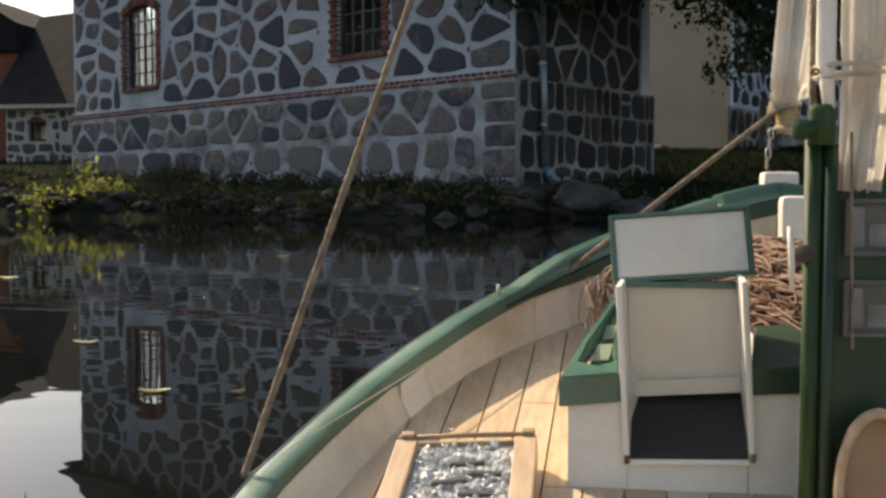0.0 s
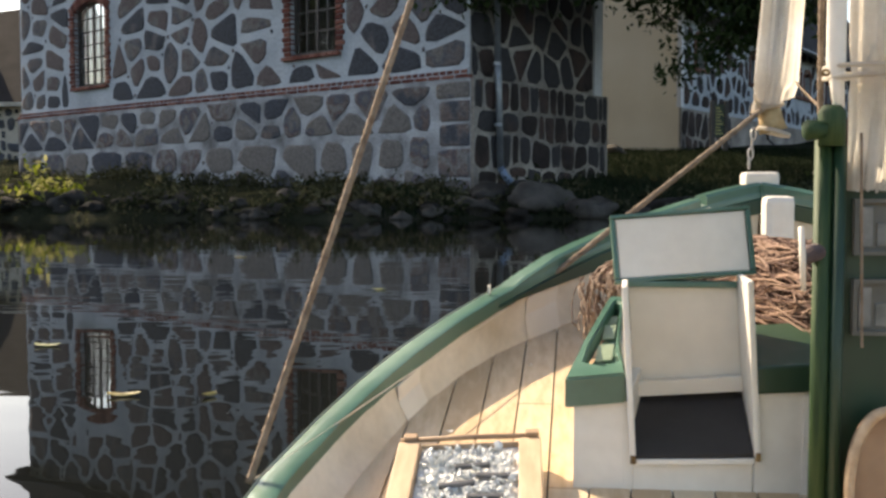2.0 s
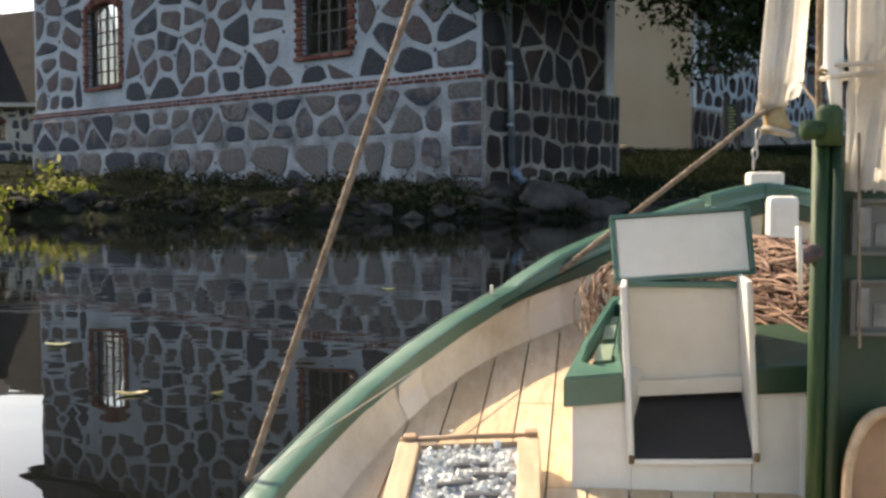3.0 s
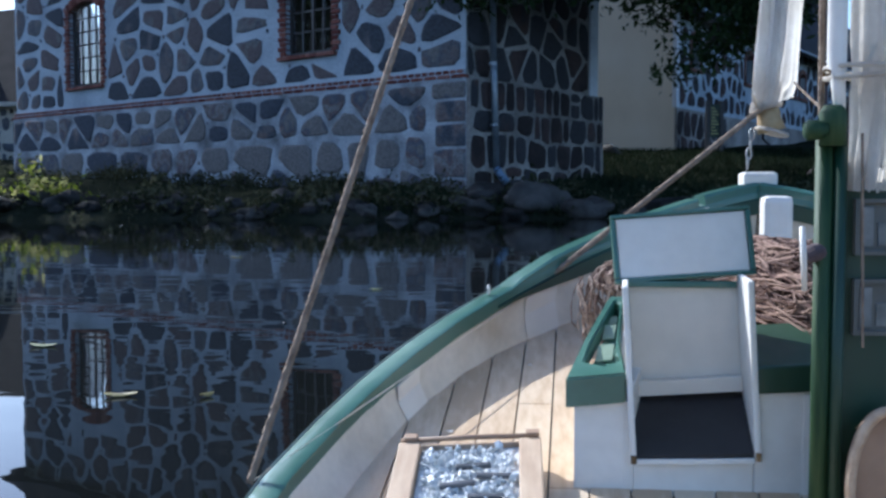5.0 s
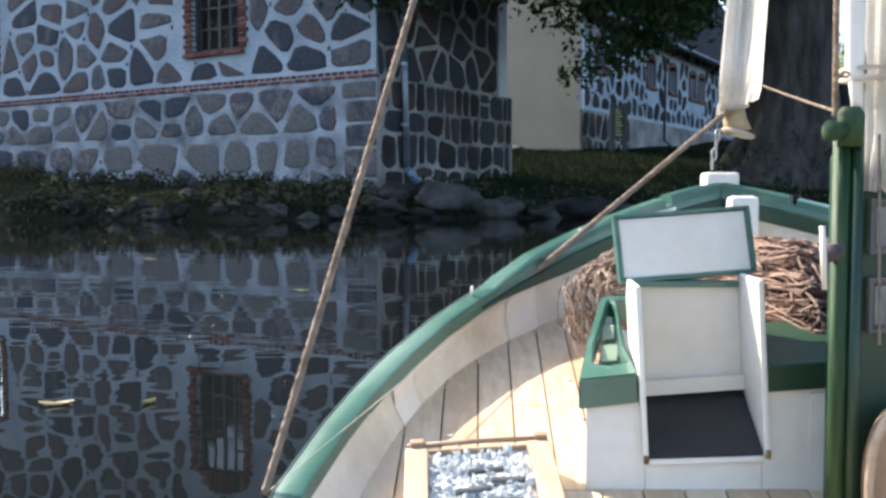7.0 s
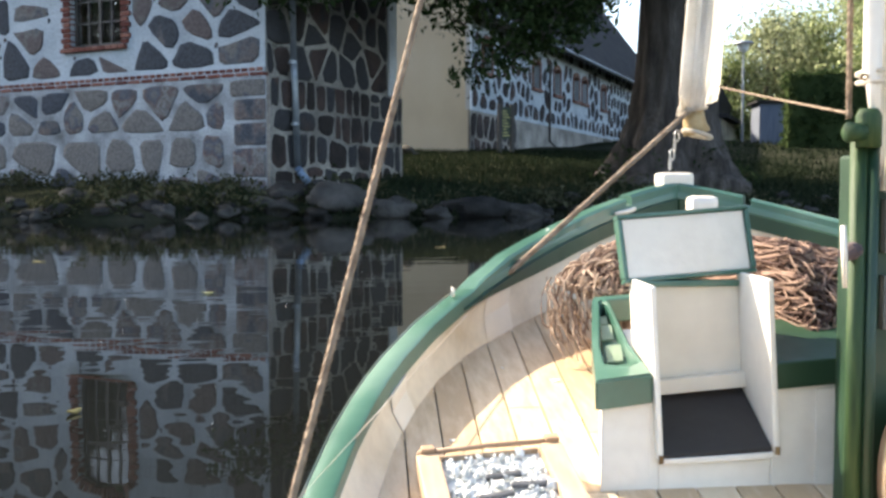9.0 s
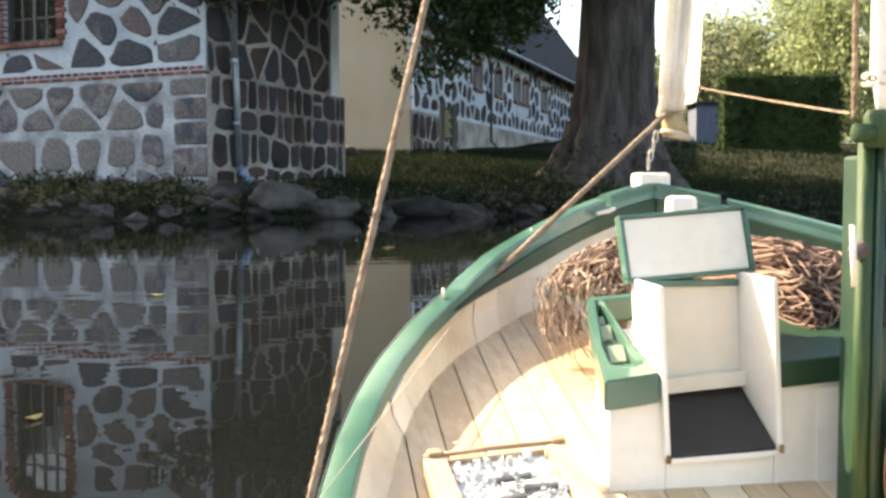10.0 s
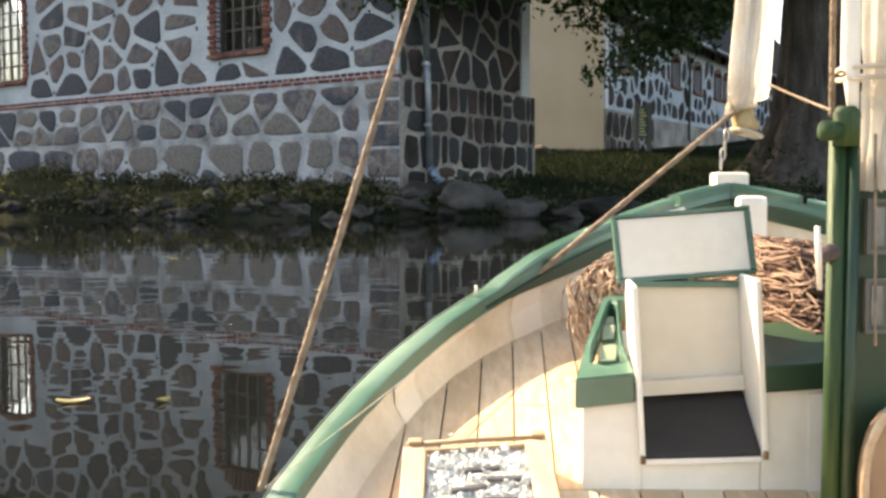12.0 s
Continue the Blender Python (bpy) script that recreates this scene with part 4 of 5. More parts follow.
# Added tree, its crown out of view, to throw shade on the bank.
far_tree(-12.4, 22.6, 17.0, 4.0, M_LEAF_DARK, 9, 0.56, 0.16, "tall tree beside the mill, added to shade the bank")
# Unseen trees, added so that window_1 mirrors something dark.
for y_, h_, s_ in ((3.5, 9.5, 21), (8.5, 11.0, 22), (13.0, 10.0, 23)):
    far_tree(-32.0, y_, h_, 3.4, M_LEAF_DARK, s_, 0.08, 0.2, "unseen leafy tree added to darken a window reflection")

# clipped hedge, shed and lamp beyond the lawn
hx, hy = 19.35, 30.3
hedge = tagged(empty("hedge", pose(hx, hy, land(hx, hy), 0, 0, -20)), "dark clipped hedge at the lawn edge", "hedge")
hr = np.random.RandomState(2)
pts = np.column_stack([hr.uniform(-1.95, 1.95, 2000), hr.uniform(-0.5, 0.5, 2000), hr.uniform(0.0, 2.6, 2000)])
leaves("foliage", pts.tolist(), 10, 0.06, 0.07, M_LEAF_DARK, hedge, 8)
part("core", block(-1.9, 1.9, -0.42, 0.42, -0.2, 2.5, 0.1), M_LEAF_DARK, hedge)
shed = tagged(empty("shed", pose(19.95, 35.6, land(19.95, 35.6), 0, 0, -15)), "small blue-grey boarded shed", "shed")
for i in range(10):
    part("board", block(-0.75 + i * 0.15, -0.605 + i * 0.15, -0.02, 0.02, -0.1, 1.6, 0.004), M_BLUESHED, shed)
part("side_wall", block(-0.75, 0.75, 0.022, 1.4, -0.1, 1.58), M_BLUESHED, shed)
part("roof", prism([(-0.9, 1.60), (0.9, 1.60), (0.9, 1.66), (-0.9, 1.70)], -0.15, 1.5), M_ROOF, shed)
lx, ly = 19.45, 37.6
lamp = tagged(empty("street_lamp", pose(lx, ly, land(lx, ly))), "thin park lamp post with a white shade", "lamp")
part("post", bar([(0, 0, -0.1), (0, 0, 1.0), (0, 0, 3.6)], [0.06, 0.045, 0.035], 10), M_ZINC, lamp)
part("shade", bar([(0, 0, 3.6), (0, 0, 3.7), (0, 0, 3.92)], [0.12, 0.2, 0.24], 16), M_LAMPGLASS, lamp)
part("cap", bar([(0, 0, 3.92), (0, 0, 4.0), (0, 0, 4.06)], [0.42, 0.36, 0.1], 16), M_ZINC, lamp)

# sign on the lawn
sx, sy = 5.80, 22.9
sign = tagged(empty("sign_board", pose(sx, sy, land(sx, sy), 0, 0, 12)), "dark information board with yellow lettering between posts", "sign")
for s in (-1, 1):
    part("post", block(s * 0.165 - 0.05, s * 0.165 + 0.05, -0.04, 0.04, -0.1, 1.18, 0.008), M_DARKWOOD, sign)
board = part("board", block(-0.112, 0.112, -0.02, 0.02, 0.35, 1.10, 0.004), M_GREENBAR, sign, "dark green board")
for i in range(9):
    part("text_bar", block(-0.09, 0.09 - 0.04 * (i % 3), -0.027, -0.0225, 0.42 + i * 0.072, 0.447 + i * 0.072), M_YELLOW, board)


# ---- bank: rocks, weeds, grass ----
def rock(x, y, size, seed, sink=0.25):
    bm = bmesh.new()
    bmesh.ops.create_icosphere(bm, subdivisions=3, radius=1)
    rnd = random.Random(seed)
    sc = Vector((rnd.uniform(0.8, 1.3), rnd.uniform(0.7, 1.0), rnd.uniform(0.38, 0.6))) * size
    for v in bm.verts:
        k = 1 + 0.6 * noise.noise(v.co * 1.3 + Vector((seed, 0, 0))) + 0.14 * noise.noise(v.co * 3.2 + Vector((0, seed, 0)))
        v.co = Vector((v.co.x * sc.x, v.co.y * sc.y, v.co.z * sc.z)) * k
    ob = part("rock", bm, M_ROCK, smooth=True)
    ob.matrix_basis = pose(x, y, max(-0.03, land(x, y)) + sc.z * (0.5 - sink), 0, 0, rnd.uniform(0, 360))
    return tagged(ob, "grey boulder at the water's edge", "rock", "shore rocks")


rr = random.Random(12)
for x, d, s in ((0.35, 0.75, 0.30), (0.95, 0.45, 0.34), (1.55, 0.15, 0.26), (2.7, 0.15, 0.40), (3.3, 0.0, 0.22), (0.2, 0.15, 0.2), (0.65, 0.0, 0.17), (2.1, 0.05, 0.18), (4.2, 0.1, 0.2)):
    rock(x, shore(x) + d, s, round(x * 100))
for i in range(150):
    x = rr.uniform(-9, 0.2) if i % 6 else rr.uniform(3.5, 9)
    rock(x, shore(x) + abs(rr.gauss(0.0, 0.5)), rr.uniform(0.05, 0.15) + (0.08 if i % 9 == 0 else 0), 500 + i, 0.3)
rock(3.35, 23.2, 0.42, 77)

wr = np.random.RandomState(4)
spots = []
for _ in range(280):
    x = wr.uniform(-11, 9)
    d = abs(wr.normal(0.35, 0.3))
    spots.append((x, shore(x) + d, land(x, shore(x) + d) + wr.uniform(0.0, 0.08)))
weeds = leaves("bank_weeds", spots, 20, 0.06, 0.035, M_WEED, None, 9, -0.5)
tagged(weeds, "low dark weeds along the pond bank", "weeds", kind="stuff")
for cx, cd, k, mat, lab in ((-1.9, 0.35, 9, M_WEED, "small dark plant at the bank"), (-0.5, 0.45, 12, M_WEED, "small dark plant at the bank"), (-3.6, 0.5, 8, M_WEED, "small dark plant at the bank"), (0.9, 1.0, 10, M_WEED, "small dark plant at the bank"), (4.6, 0.4, 18, M_WEED, "small dark plant at the bank"), (-4.95, 0.3, 14, M_BUSH_LIT, "yellow-green bush at the bank, sunlight put into its leaf colour"), (-8.2, 0.6, 24, M_WEED, "dark leafy bush at the bank"), (-7.0, 1.6, 18, M_WEED, "dark leafy bush at the bank")):
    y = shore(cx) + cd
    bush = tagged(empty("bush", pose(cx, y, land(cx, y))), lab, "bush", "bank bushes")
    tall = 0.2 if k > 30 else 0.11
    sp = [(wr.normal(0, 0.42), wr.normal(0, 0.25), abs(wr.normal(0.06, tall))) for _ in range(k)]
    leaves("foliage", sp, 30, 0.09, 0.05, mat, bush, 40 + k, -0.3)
    bm = bmesh.new()
    for s in sp[::3]:
        limb(bm, (s[0] * 0.3, s[1] * 0.3, -0.05), s, 0.012, 0.004, rr, 0.2, 4, 5)
    tagged(part("brushwood", bm, M_BARK, bush), kind="stuff")


foot = []
for _ in range(620):                        # weeds crowding the foot of the mill wall
    a = wr.uniform(-0.2, 11.0)
    if noise.noise(Vector((a * 1.7, 3.0, 0))) < wr.uniform(-0.35, 0.25):
        continue
    p = F @ Vector((a, 0.12 + abs(wr.normal(0, 0.22)), 0))
    foot.append((p.x, p.y, land(p.x, p.y) + abs(wr.normal(0.02, 0.075))))
tagged(leaves("wall_foot_weeds", foot, 16, 0.06, 0.035, M_WEED, None, 19, -0.4), "low weeds crowding the foot of the stone wall", "weeds", kind="stuff")


def blades(name, count, region, height, mat, seed, label):
    rnd = np.random.RandomState(seed)
    v, f = [], []
    for _ in range(count):
        x, y = rnd.uniform(region[0], region[1]), 0
        d = region[2] + (region[3] - region[2]) * rnd.uniform(0, 1) ** 1.6
        y = shore(x) + d
        if x < 0.6 and (Vector((x, y)) - CORNER).dot(Vector((-0.616, -0.788))) < 0.1:
            continue
        z = land(x, y)
        h, a = height * rnd.uniform(0.5, 1.4), rnd.uniform(0, 6.28)
        w = 0.006 + 0.0025 * d * 0.3
        lx_, ly_ = rnd.normal(0, 0.35, 2) * h
        c, s = math.cos(a) * w, math.sin(a) * w
        o = len(v)
        v += [(x - c, y - s, z - 0.01), (x + c, y + s, z - 0.01), (x + lx_ * 0.4 + c * 0.7, y + ly_ * 0.4 + s * 0.7, z + h * 0.6), (x + lx_, y + ly_, z + h), (x + lx_ * 0.4 - c * 0.7, y + ly_ * 0.4 - s * 0.7, z + h * 0.6)]
        f.append((o, o + 1, o + 2, o + 3, o + 4))
    return tagged(soup(name, v, f, mat), label, "grass", kind="stuff")


blades("grass", 42000, (-1.0, 12.0, 0.05, 13.0), 0.085, M_GRASS, 6, "grass on the bank and lawn, darkened in colour for shade")
blades("grass", 9000, (12.0, 27.0, 0.5, 22.0), 0.12, M_GRASS, 8, "grass on the far lawn, darkened in colour for shade")
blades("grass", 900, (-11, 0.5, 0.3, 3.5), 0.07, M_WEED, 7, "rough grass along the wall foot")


# fallen leaves and bits on the water
def float_leaf(x, y, size, turn, seed):
    rnd = random.Random(seed)
    bm = bmesh.new()
    out = []
    for k in range(14):
        a = 2 * math.pi * k / 14
        r = size * (1 + 0.15 * rnd.uniform(-1, 1))
        out.append(bm.verts.new((r * math.cos(a), 0.42 * r * math.sin(a) * (1 - 0.3 * math.cos(a)), 0.002 * math.cos(2 * a))))
    f = bm.faces.new(out)
    ex = bmesh.ops.extrude_face_region(bm, geom=[f])
    for v in ex["geom"]:
        if isinstance(v, bmesh.types.BMVert):
            v.co.z += 0.0015
    ob = part("fallen_leaf", bm, M_FLOAT)
    ob.matrix_basis = pose(x, y, 0.003, 0, 0, turn)
    return tagged(ob, "yellowed leaf floating on the pond", "leaf", "floating leaves")


for i, (x, y, s, a) in enumerate(((-0.42, 1.35, 0.022, 10), (-0.72, 1.8, 0.025, 4), (-1.25, 2.15, 0.025, 2), (-1.6, 3.2, 0.035, 5), (-0.2, 2.9, 0.02, 0), (0.9, 5.2, 0.03, 9), (-0.95, 4.4, 0.03, 3), (-0.3, 1.35, 0.012, 50))):
    float_leaf(x, y, s, a, 60 + i)

sp = np.random.RandomState(15)
sv, sf = [], []
for _ in range(80):
    y = sp.uniform(1.0, 9.0)
    x, r, a = sp.uniform(-0.75, 0.35) * y, sp.uniform(0.0006, 0.0017) * (0.6 + 0.35 * y), sp.uniform(0, 6.28)
    o = len(sv)
    for k in range(5):
        b = a + k * 1.2566
        sv.append((x + r * math.cos(b) * (1.6 if k == 0 else 1.0), y + r * math.sin(b), 0.003))
    sv.append((x, y, 0.004))
    sf += [(o + k, o + (k + 1) % 5, o + 5) for k in range(5)]
tagged(soup("floating_specks", sv, sf, M_LAMPGLASS), "tiny pale specks drifting on the pond", "debris", kind="stuff")

# ---- the boat ----
boat = tagged(empty("fishing_boat", BOAT), "green and cream model fishing boat with wooden deck", "boat")
X0, BOW = 0.270, 0.970          # stem


def beam(u):
    """Half the beam at a distance aft of the stem."""
    w = min(u, 0.55) / 0.55
    k = min(1.0, max(0.0, (u - 0.22) / 0.20))
    return 0.37 * max(0.0, 1 - (1 - w) ** 2) ** (1 / 1.27) - 0.0075 * k * k * (3 - 2 * k)


def sheer(u):
    """The rail's height over the water."""
    u = min(u, 0.8)
    return EYE + 0.004 - 0.44 * u + 0.25 * u * u


def deck(y):
    """The deck's height over the water."""
    return EYE - 0.120 + 0.23 * (max(y, 0.35) - 0.75)


US = [0.0, 0.002, 0.006, 0.012, 0.02, 0.03, 0.034, 0.045, 0.06, 0.08, 0.10, 0.125, 0.15, 0.18, 0.21, 0.25, 0.30, 0.33, 0.36, 0.40, 0.47, 0.55, 0.7, 0.9, 1.2, 1.5]


def side_curve(sgn, off=0.0, dz=0.0):
    """The rail line of one side, moved inboard by off."""
    pts = []
    for u in US:
        e = 0.004
        t = Vector((beam(u + e) - beam(max(0, u - e)), -(u + e - max(0, u - e)))).normalized()
        nrm = Vector((t.y, -t.x))             # inboard for the starboard side
        px, py = beam(u) + nrm.x * off, -u + nrm.y * off
        pts.append(Vector((X0 + sgn * max(0.0, px), BOW + py, sheer(u) + dz)))
    return pts


def strip(rows, close=False, capped=False):
    """A skin over rows of points."""
    bm = bmesh.new()
    vs = [[bm.verts.new(p) for p in r] for r in rows]
    pairs = list(zip(vs, vs[1:])) + ([(vs[-1], vs[0])] if close else [])
    for a, b in pairs:
        for i in range(len(a) - 1):
            try:
                bm.faces.new((a[i], a[i + 1], b[i + 1], b[i]))
            except ValueError:
                pass
    if capped:
        bm.faces.new([r[0] for r in vs])
        bm.faces.new([r[-1] for r in vs][::-1])
    bmesh.ops.remove_doubles(bm, verts=bm.verts, dist=0.0002)
    bmesh.ops.recalc_face_normals(bm, faces=bm.faces)
    return bm


for sgn in (-1, 1):
    hull_rows = []
    for k, dz in ((1.0, 0.0), (0.98, -0.05), (0.93, -0.11), (0.8, -0.19), (0.5, -0.27), (0.0, -0.33)):
        hull_rows.append([Vector((X0 + sgn * beam(u) * k, BOW - u - (1 - k) * 0.05, sheer(u) + dz)) for u in US])
    part("hull_side", strip(hull_rows), M_CREAM, boat, "cream hull planking", True)
    inner = side_curve(sgn, 0.0155, -0.006)
    foot = [Vector((p.x + sgn * (0.001 - 0.0145 * min(1.0, max(0.0, (u - 0.22) / 0.20))), p.y - 0.002, deck(p.y) - 0.004)) for p, u in zip(side_curve(sgn, 0.0195), US)]
    outer = [Vector((a.x + (b.x - a.x) * 0.25, a.y + (b.y - a.y) * 0.25, b.z)) for a, b in zip(side_curve(sgn, 0.004, -0.004), side_curve(sgn, 0.016))]
    part("bulwark", strip([inner, [(a + b) / 2 + Vector((sgn * 0.003, 0, 0)) for a, b in zip(inner, foot)], foot]), M_CREAM, boat, "cream inner bulwark", True)
    # cap rail: a rounded plank
    prof = ((0.001, -0.013), (0.0, -0.004), (0.0006, -0.0012), (0.0022, 0.0), (0.0150, 0.0), (0.0165, -0.0009), (0.0169, -0.0026), (0.0166, -0.012))
    part("cap_rail", strip([side_curve(sgn, o, z) for o, z in prof], True), M_GREEN, boat, "glossy green cap rail", True)
    # raised forward rail and its inner strake
    up_rows = []
    for o, z in ((0.0005, -0.006), (-0.0005, 0.005), (0.002, 0.0072), (0.0140, 0.0068), (0.0165, 0.005), (0.0165, -0.006)):
        up_rows.append([Vector((p.x, p.y, sheer(u) - 0.004 + (z + 0.004) * min(1, (0.212 - u) / 0.05))) for p, u in zip(side_curve(sgn, o, z), US) if 0.032 < u <= 0.21])
    bow_rows = [[p for p, u in zip(side_curve(sgn, o, z), US) if u <= 0.031] for o, z in ((0.0005, -0.004), (-0.001, 0.006), (0.002, 0.0085), (0.0140, 0.0085), (0.0165, 0.006), (0.0165, -0.004))]
    part("bow_rail", strip(bow_rows, True, True), M_GREEN, boat, "raised green bow rail")
    part("fore_rail", strip(up_rows, True, True), M_GREEN, boat, "raised green fore rail")
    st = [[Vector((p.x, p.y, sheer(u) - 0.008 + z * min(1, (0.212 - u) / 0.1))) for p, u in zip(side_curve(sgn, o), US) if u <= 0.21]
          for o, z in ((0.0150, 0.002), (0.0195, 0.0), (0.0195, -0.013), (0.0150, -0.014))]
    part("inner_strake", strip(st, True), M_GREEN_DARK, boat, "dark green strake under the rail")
    for ua, ub in ((0.150, 0.181), (0.30, 0.331)):
        pick = [i for i, u in enumerate(US) if ua <= u <= ub]
        rows = [[line[i] + Vector((-sgn * 0.0005, -0.0005, 0)) for i in pick] for line in ([a * 0.82 + b * 0.18 for a, b in zip(inner, foot)], [(a + b) / 2 + Vector((sgn * 0.003, 0, 0)) for a, b in zip(inner, foot)], foot)]
        rows += [[p + Vector((sgn * 0.0015, 0.0015, 0)) for p in r] for r in rows[::-1]]
        part("bulwark_board", strip(rows, True), M_CREAM_PALE, boat, "pale bulwark board")
    for u in (0.1, 0.205):
        p = side_curve(sgn, 0.008, 0.001)[min(range(len(US)), key=lambda i: abs(US[i] - u))]
        part("rail_pin", bar([p, p + Vector((0, 0, 0.0060)), p + Vector((0, 0, 0.0072))], [0.0014, 0.0013, 0.0007], 10), M_WHITE, boat, "small white pin", True)

part("fairlead", bar([(X0 - 0.075, BOW - 0.062, sheer(0.06) + 0.004), (X0 - 0.060, BOW - 0.052, sheer(0.06) + 0.006), (X0 - 0.052, BOW - 0.047, sheer(0.06) + 0.0085)], [0.0016, 0.0022, 0.0016], 10), M_CREAM_PALE, boat, "small cream fairlead", True)
part("transom", block(X0 - 0.368, X0 + 0.368, BOW - 1.512, BOW - 1.498, -0.02, sheer(0.8) + 0.002, 0.004), M_GREEN, boat, "green transom board")

# deck: dark bedding and planks laid fore and aft
bm = bmesh.new()
left = [p for p in side_curve(-1, 0.014)]
right = [p for p in side_curve(1, 0.014)]
lv = [bm.verts.new((p.x, p.y, deck(p.y) - 0.0035)) for p in left[1:]]
rv = [bm.verts.new((p.x + 0.0001, p.y, deck(p.y) - 0.0035)) for p in right[1:]]
for i in range(len(lv) - 1):
    bm.faces.new((lv[i], rv[i], rv[i + 1], lv[i + 1]))
dk = part("deck", bm, M_SEAM, boat, "dark caulked deck bed")
PW = 0.0232
SKEW = 0.045
prnd = random.Random(31)


def reach(x):
    """How far forward a plank at x may go at the deck's edge."""
    lo, hi = 0.0, 0.6
    for _ in range(30):
        mid = (lo + hi) / 2
        y = BOW - mid
        xx = x + SKEW * (y - 0.62)
        if abs(xx - X0) < beam(mid) - 0.017:
            hi = mid
        else:
            lo = mid
    return BOW - hi


for i in range(-16, 16):
    xa = 0.0451 + i * PW
    xm = xa + PW / 2
    if abs(xm - X0) > 0.345:
        continue
    y1a, y1b = reach(xa), reach(xa + PW)
    cut = 0.36 + prnd.uniform(0.05, 0.2) + (0.06 if i % 2 else 0.15)
    spans = [(0.352, cut, cut), (cut + 0.0009, y1a, y1b)] if cut < min(y1a, y1b) - 0.03 else [(0.352, y1a, y1b)]
    aft = prnd.uniform(-0.25, 0.1)
    spans += [(-0.52, aft, aft), (aft + 0.0009, 0.351, 0.351)]
    for ya, yb0, yb1 in spans:
        bm = bmesh.new()
        g0 = 0.00055
        def at(x, y, z):
            return bm.verts.new((x + SKEW * (y - 0.62), y, deck(y) + z))
        ys = [t / 4 for t in range(5)]
        rows = []
        for t in ys:
            ra, rb_ = ya + (yb0 - ya) * t, ya + (yb1 - ya) * t
            rows.append([at(xa + g0, ra, -0.005), at(xa + g0, ra, 0), at(xa + PW - g0, rb_, 0), at(xa + PW - g0, rb_, -0.005)])
        for r, s in zip(rows, rows[1:]):
            for k in range(3):
                bm.faces.new((r[k], r[k + 1], s[k + 1], s[k]))
        bm.faces.new(rows[0])
        bm.faces.new(rows[-1][::-1])
        part("plank", bm, M_PLANK, dk)

# low deckhouse with its green coaming
SL = 0.23


def slope(bm, y0=0.55, k=SL, sx=0.0):
    for v in bm.verts:
        v.co.z += k * (v.co.y - y0)
        v.co.x += sx * (v.co.y - y0)
    return bm


HEEL = 0.07                     # the house stands a little higher to starboard


def heel(bm, k=HEEL):
    for v in bm.verts:
        v.co.z += k * (v.co.x - 0.09)
    return bm


def yard(bm, turn=0.19):
    """Shapes of the house follow the deck's rise, its heel and its heading."""
    return heel(slope(bm, 0.55, SL, turn))


house = empty("deckhouse", None, boat)
house["label"] = "white low deckhouse with green coaming"
part("left_wall", yard(block(0.0788, 0.1085, 0.5522, 0.660, EYE - 0.20, EYE - 0.1175, 0.001), 0.28), M_WHITE, house)
part("front_post", yard(block(0.1070, 0.1126, 0.5520, 0.5562, EYE - 0.20, EYE - 0.1175, 0.0005)), M_WHITE, house)
part("right_wall", yard(block(0.1787, 0.30, 0.552, 0.625, EYE - 0.20, EYE - 0.117, 0.001)), M_WHITE, house)
part("front_wall", yard(block(0.1127, 0.1785, 0.552, 0.556, EYE - 0.20, EYE - 0.1530, 0.0005)), M_WHITE, house)
part("back_wall", yard(block(0.1127, 0.1785, 0.606, 0.675, EYE - 0.20, EYE - 0.117, 0.001)), M_WHITE, house)
for i in range(5):
    xx = 0.205 + i * 0.0165
    part("front_board", yard((block(xx, xx + 0.0157, 0.5506, 0.5516, EYE - 0.19, EYE - 0.119, 0.0003))), M_WHITE, house)
# Right coaming in the darker green, which paints the shadow below the net.
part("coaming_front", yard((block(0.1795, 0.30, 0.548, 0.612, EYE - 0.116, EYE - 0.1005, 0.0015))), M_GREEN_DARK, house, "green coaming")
part("coaming_back", yard(block(0.0885, 0.178, 0.672, 0.680, EYE - 0.117, EYE - 0.101, 0.0015)), M_GREEN, house)


def tray_top(x, y, dz=0.0):
    """A place on the sloping top of the green tray beside the companion."""
    return (x, y, EYE - 0.1 + SL * (y - 0.55) + HEEL * (x - 0.09) + dz)


bm = bmesh.new()
rim_out = ((0.0744, 0.5457), (0.0915, 0.5470), (0.1082, 0.5485), (0.1086, 0.592), (0.1175, 0.668), (0.1135, 0.6775), (0.1085, 0.677), (0.0885, 0.605))
rim_in = ((0.0862, 0.5675), (0.0965, 0.5605), (0.1062, 0.5665), (0.1058, 0.590), (0.1148, 0.662), (0.1128, 0.668), (0.1112, 0.666), (0.0908, 0.594))
loops = [[bm.verts.new(tray_top(x, y, dz)) for x, y in pts] for pts, dz in ((rim_out, -0.0165), (rim_out, 0.0), (rim_in, 0.0), (rim_in, -0.011))]
for a, b in zip(loops, loops[1:]):
    for k in range(8):
        bm.faces.new((a[k], a[(k + 1) % 8], b[(k + 1) % 8], b[k]))
bmesh.ops.recalc_face_normals(bm, faces=bm.faces)
bmesh.ops.bevel(bm, geom=[e for e in bm.edges if e.is_manifold and e.calc_face_angle(0) > 0.8], offset=0.0012, segments=2, affect="EDGES")
part("coaming_rim", bm, M_GREEN, house, "green tray-shaped coaming", True)
bm = bmesh.new()
floor_rows = []
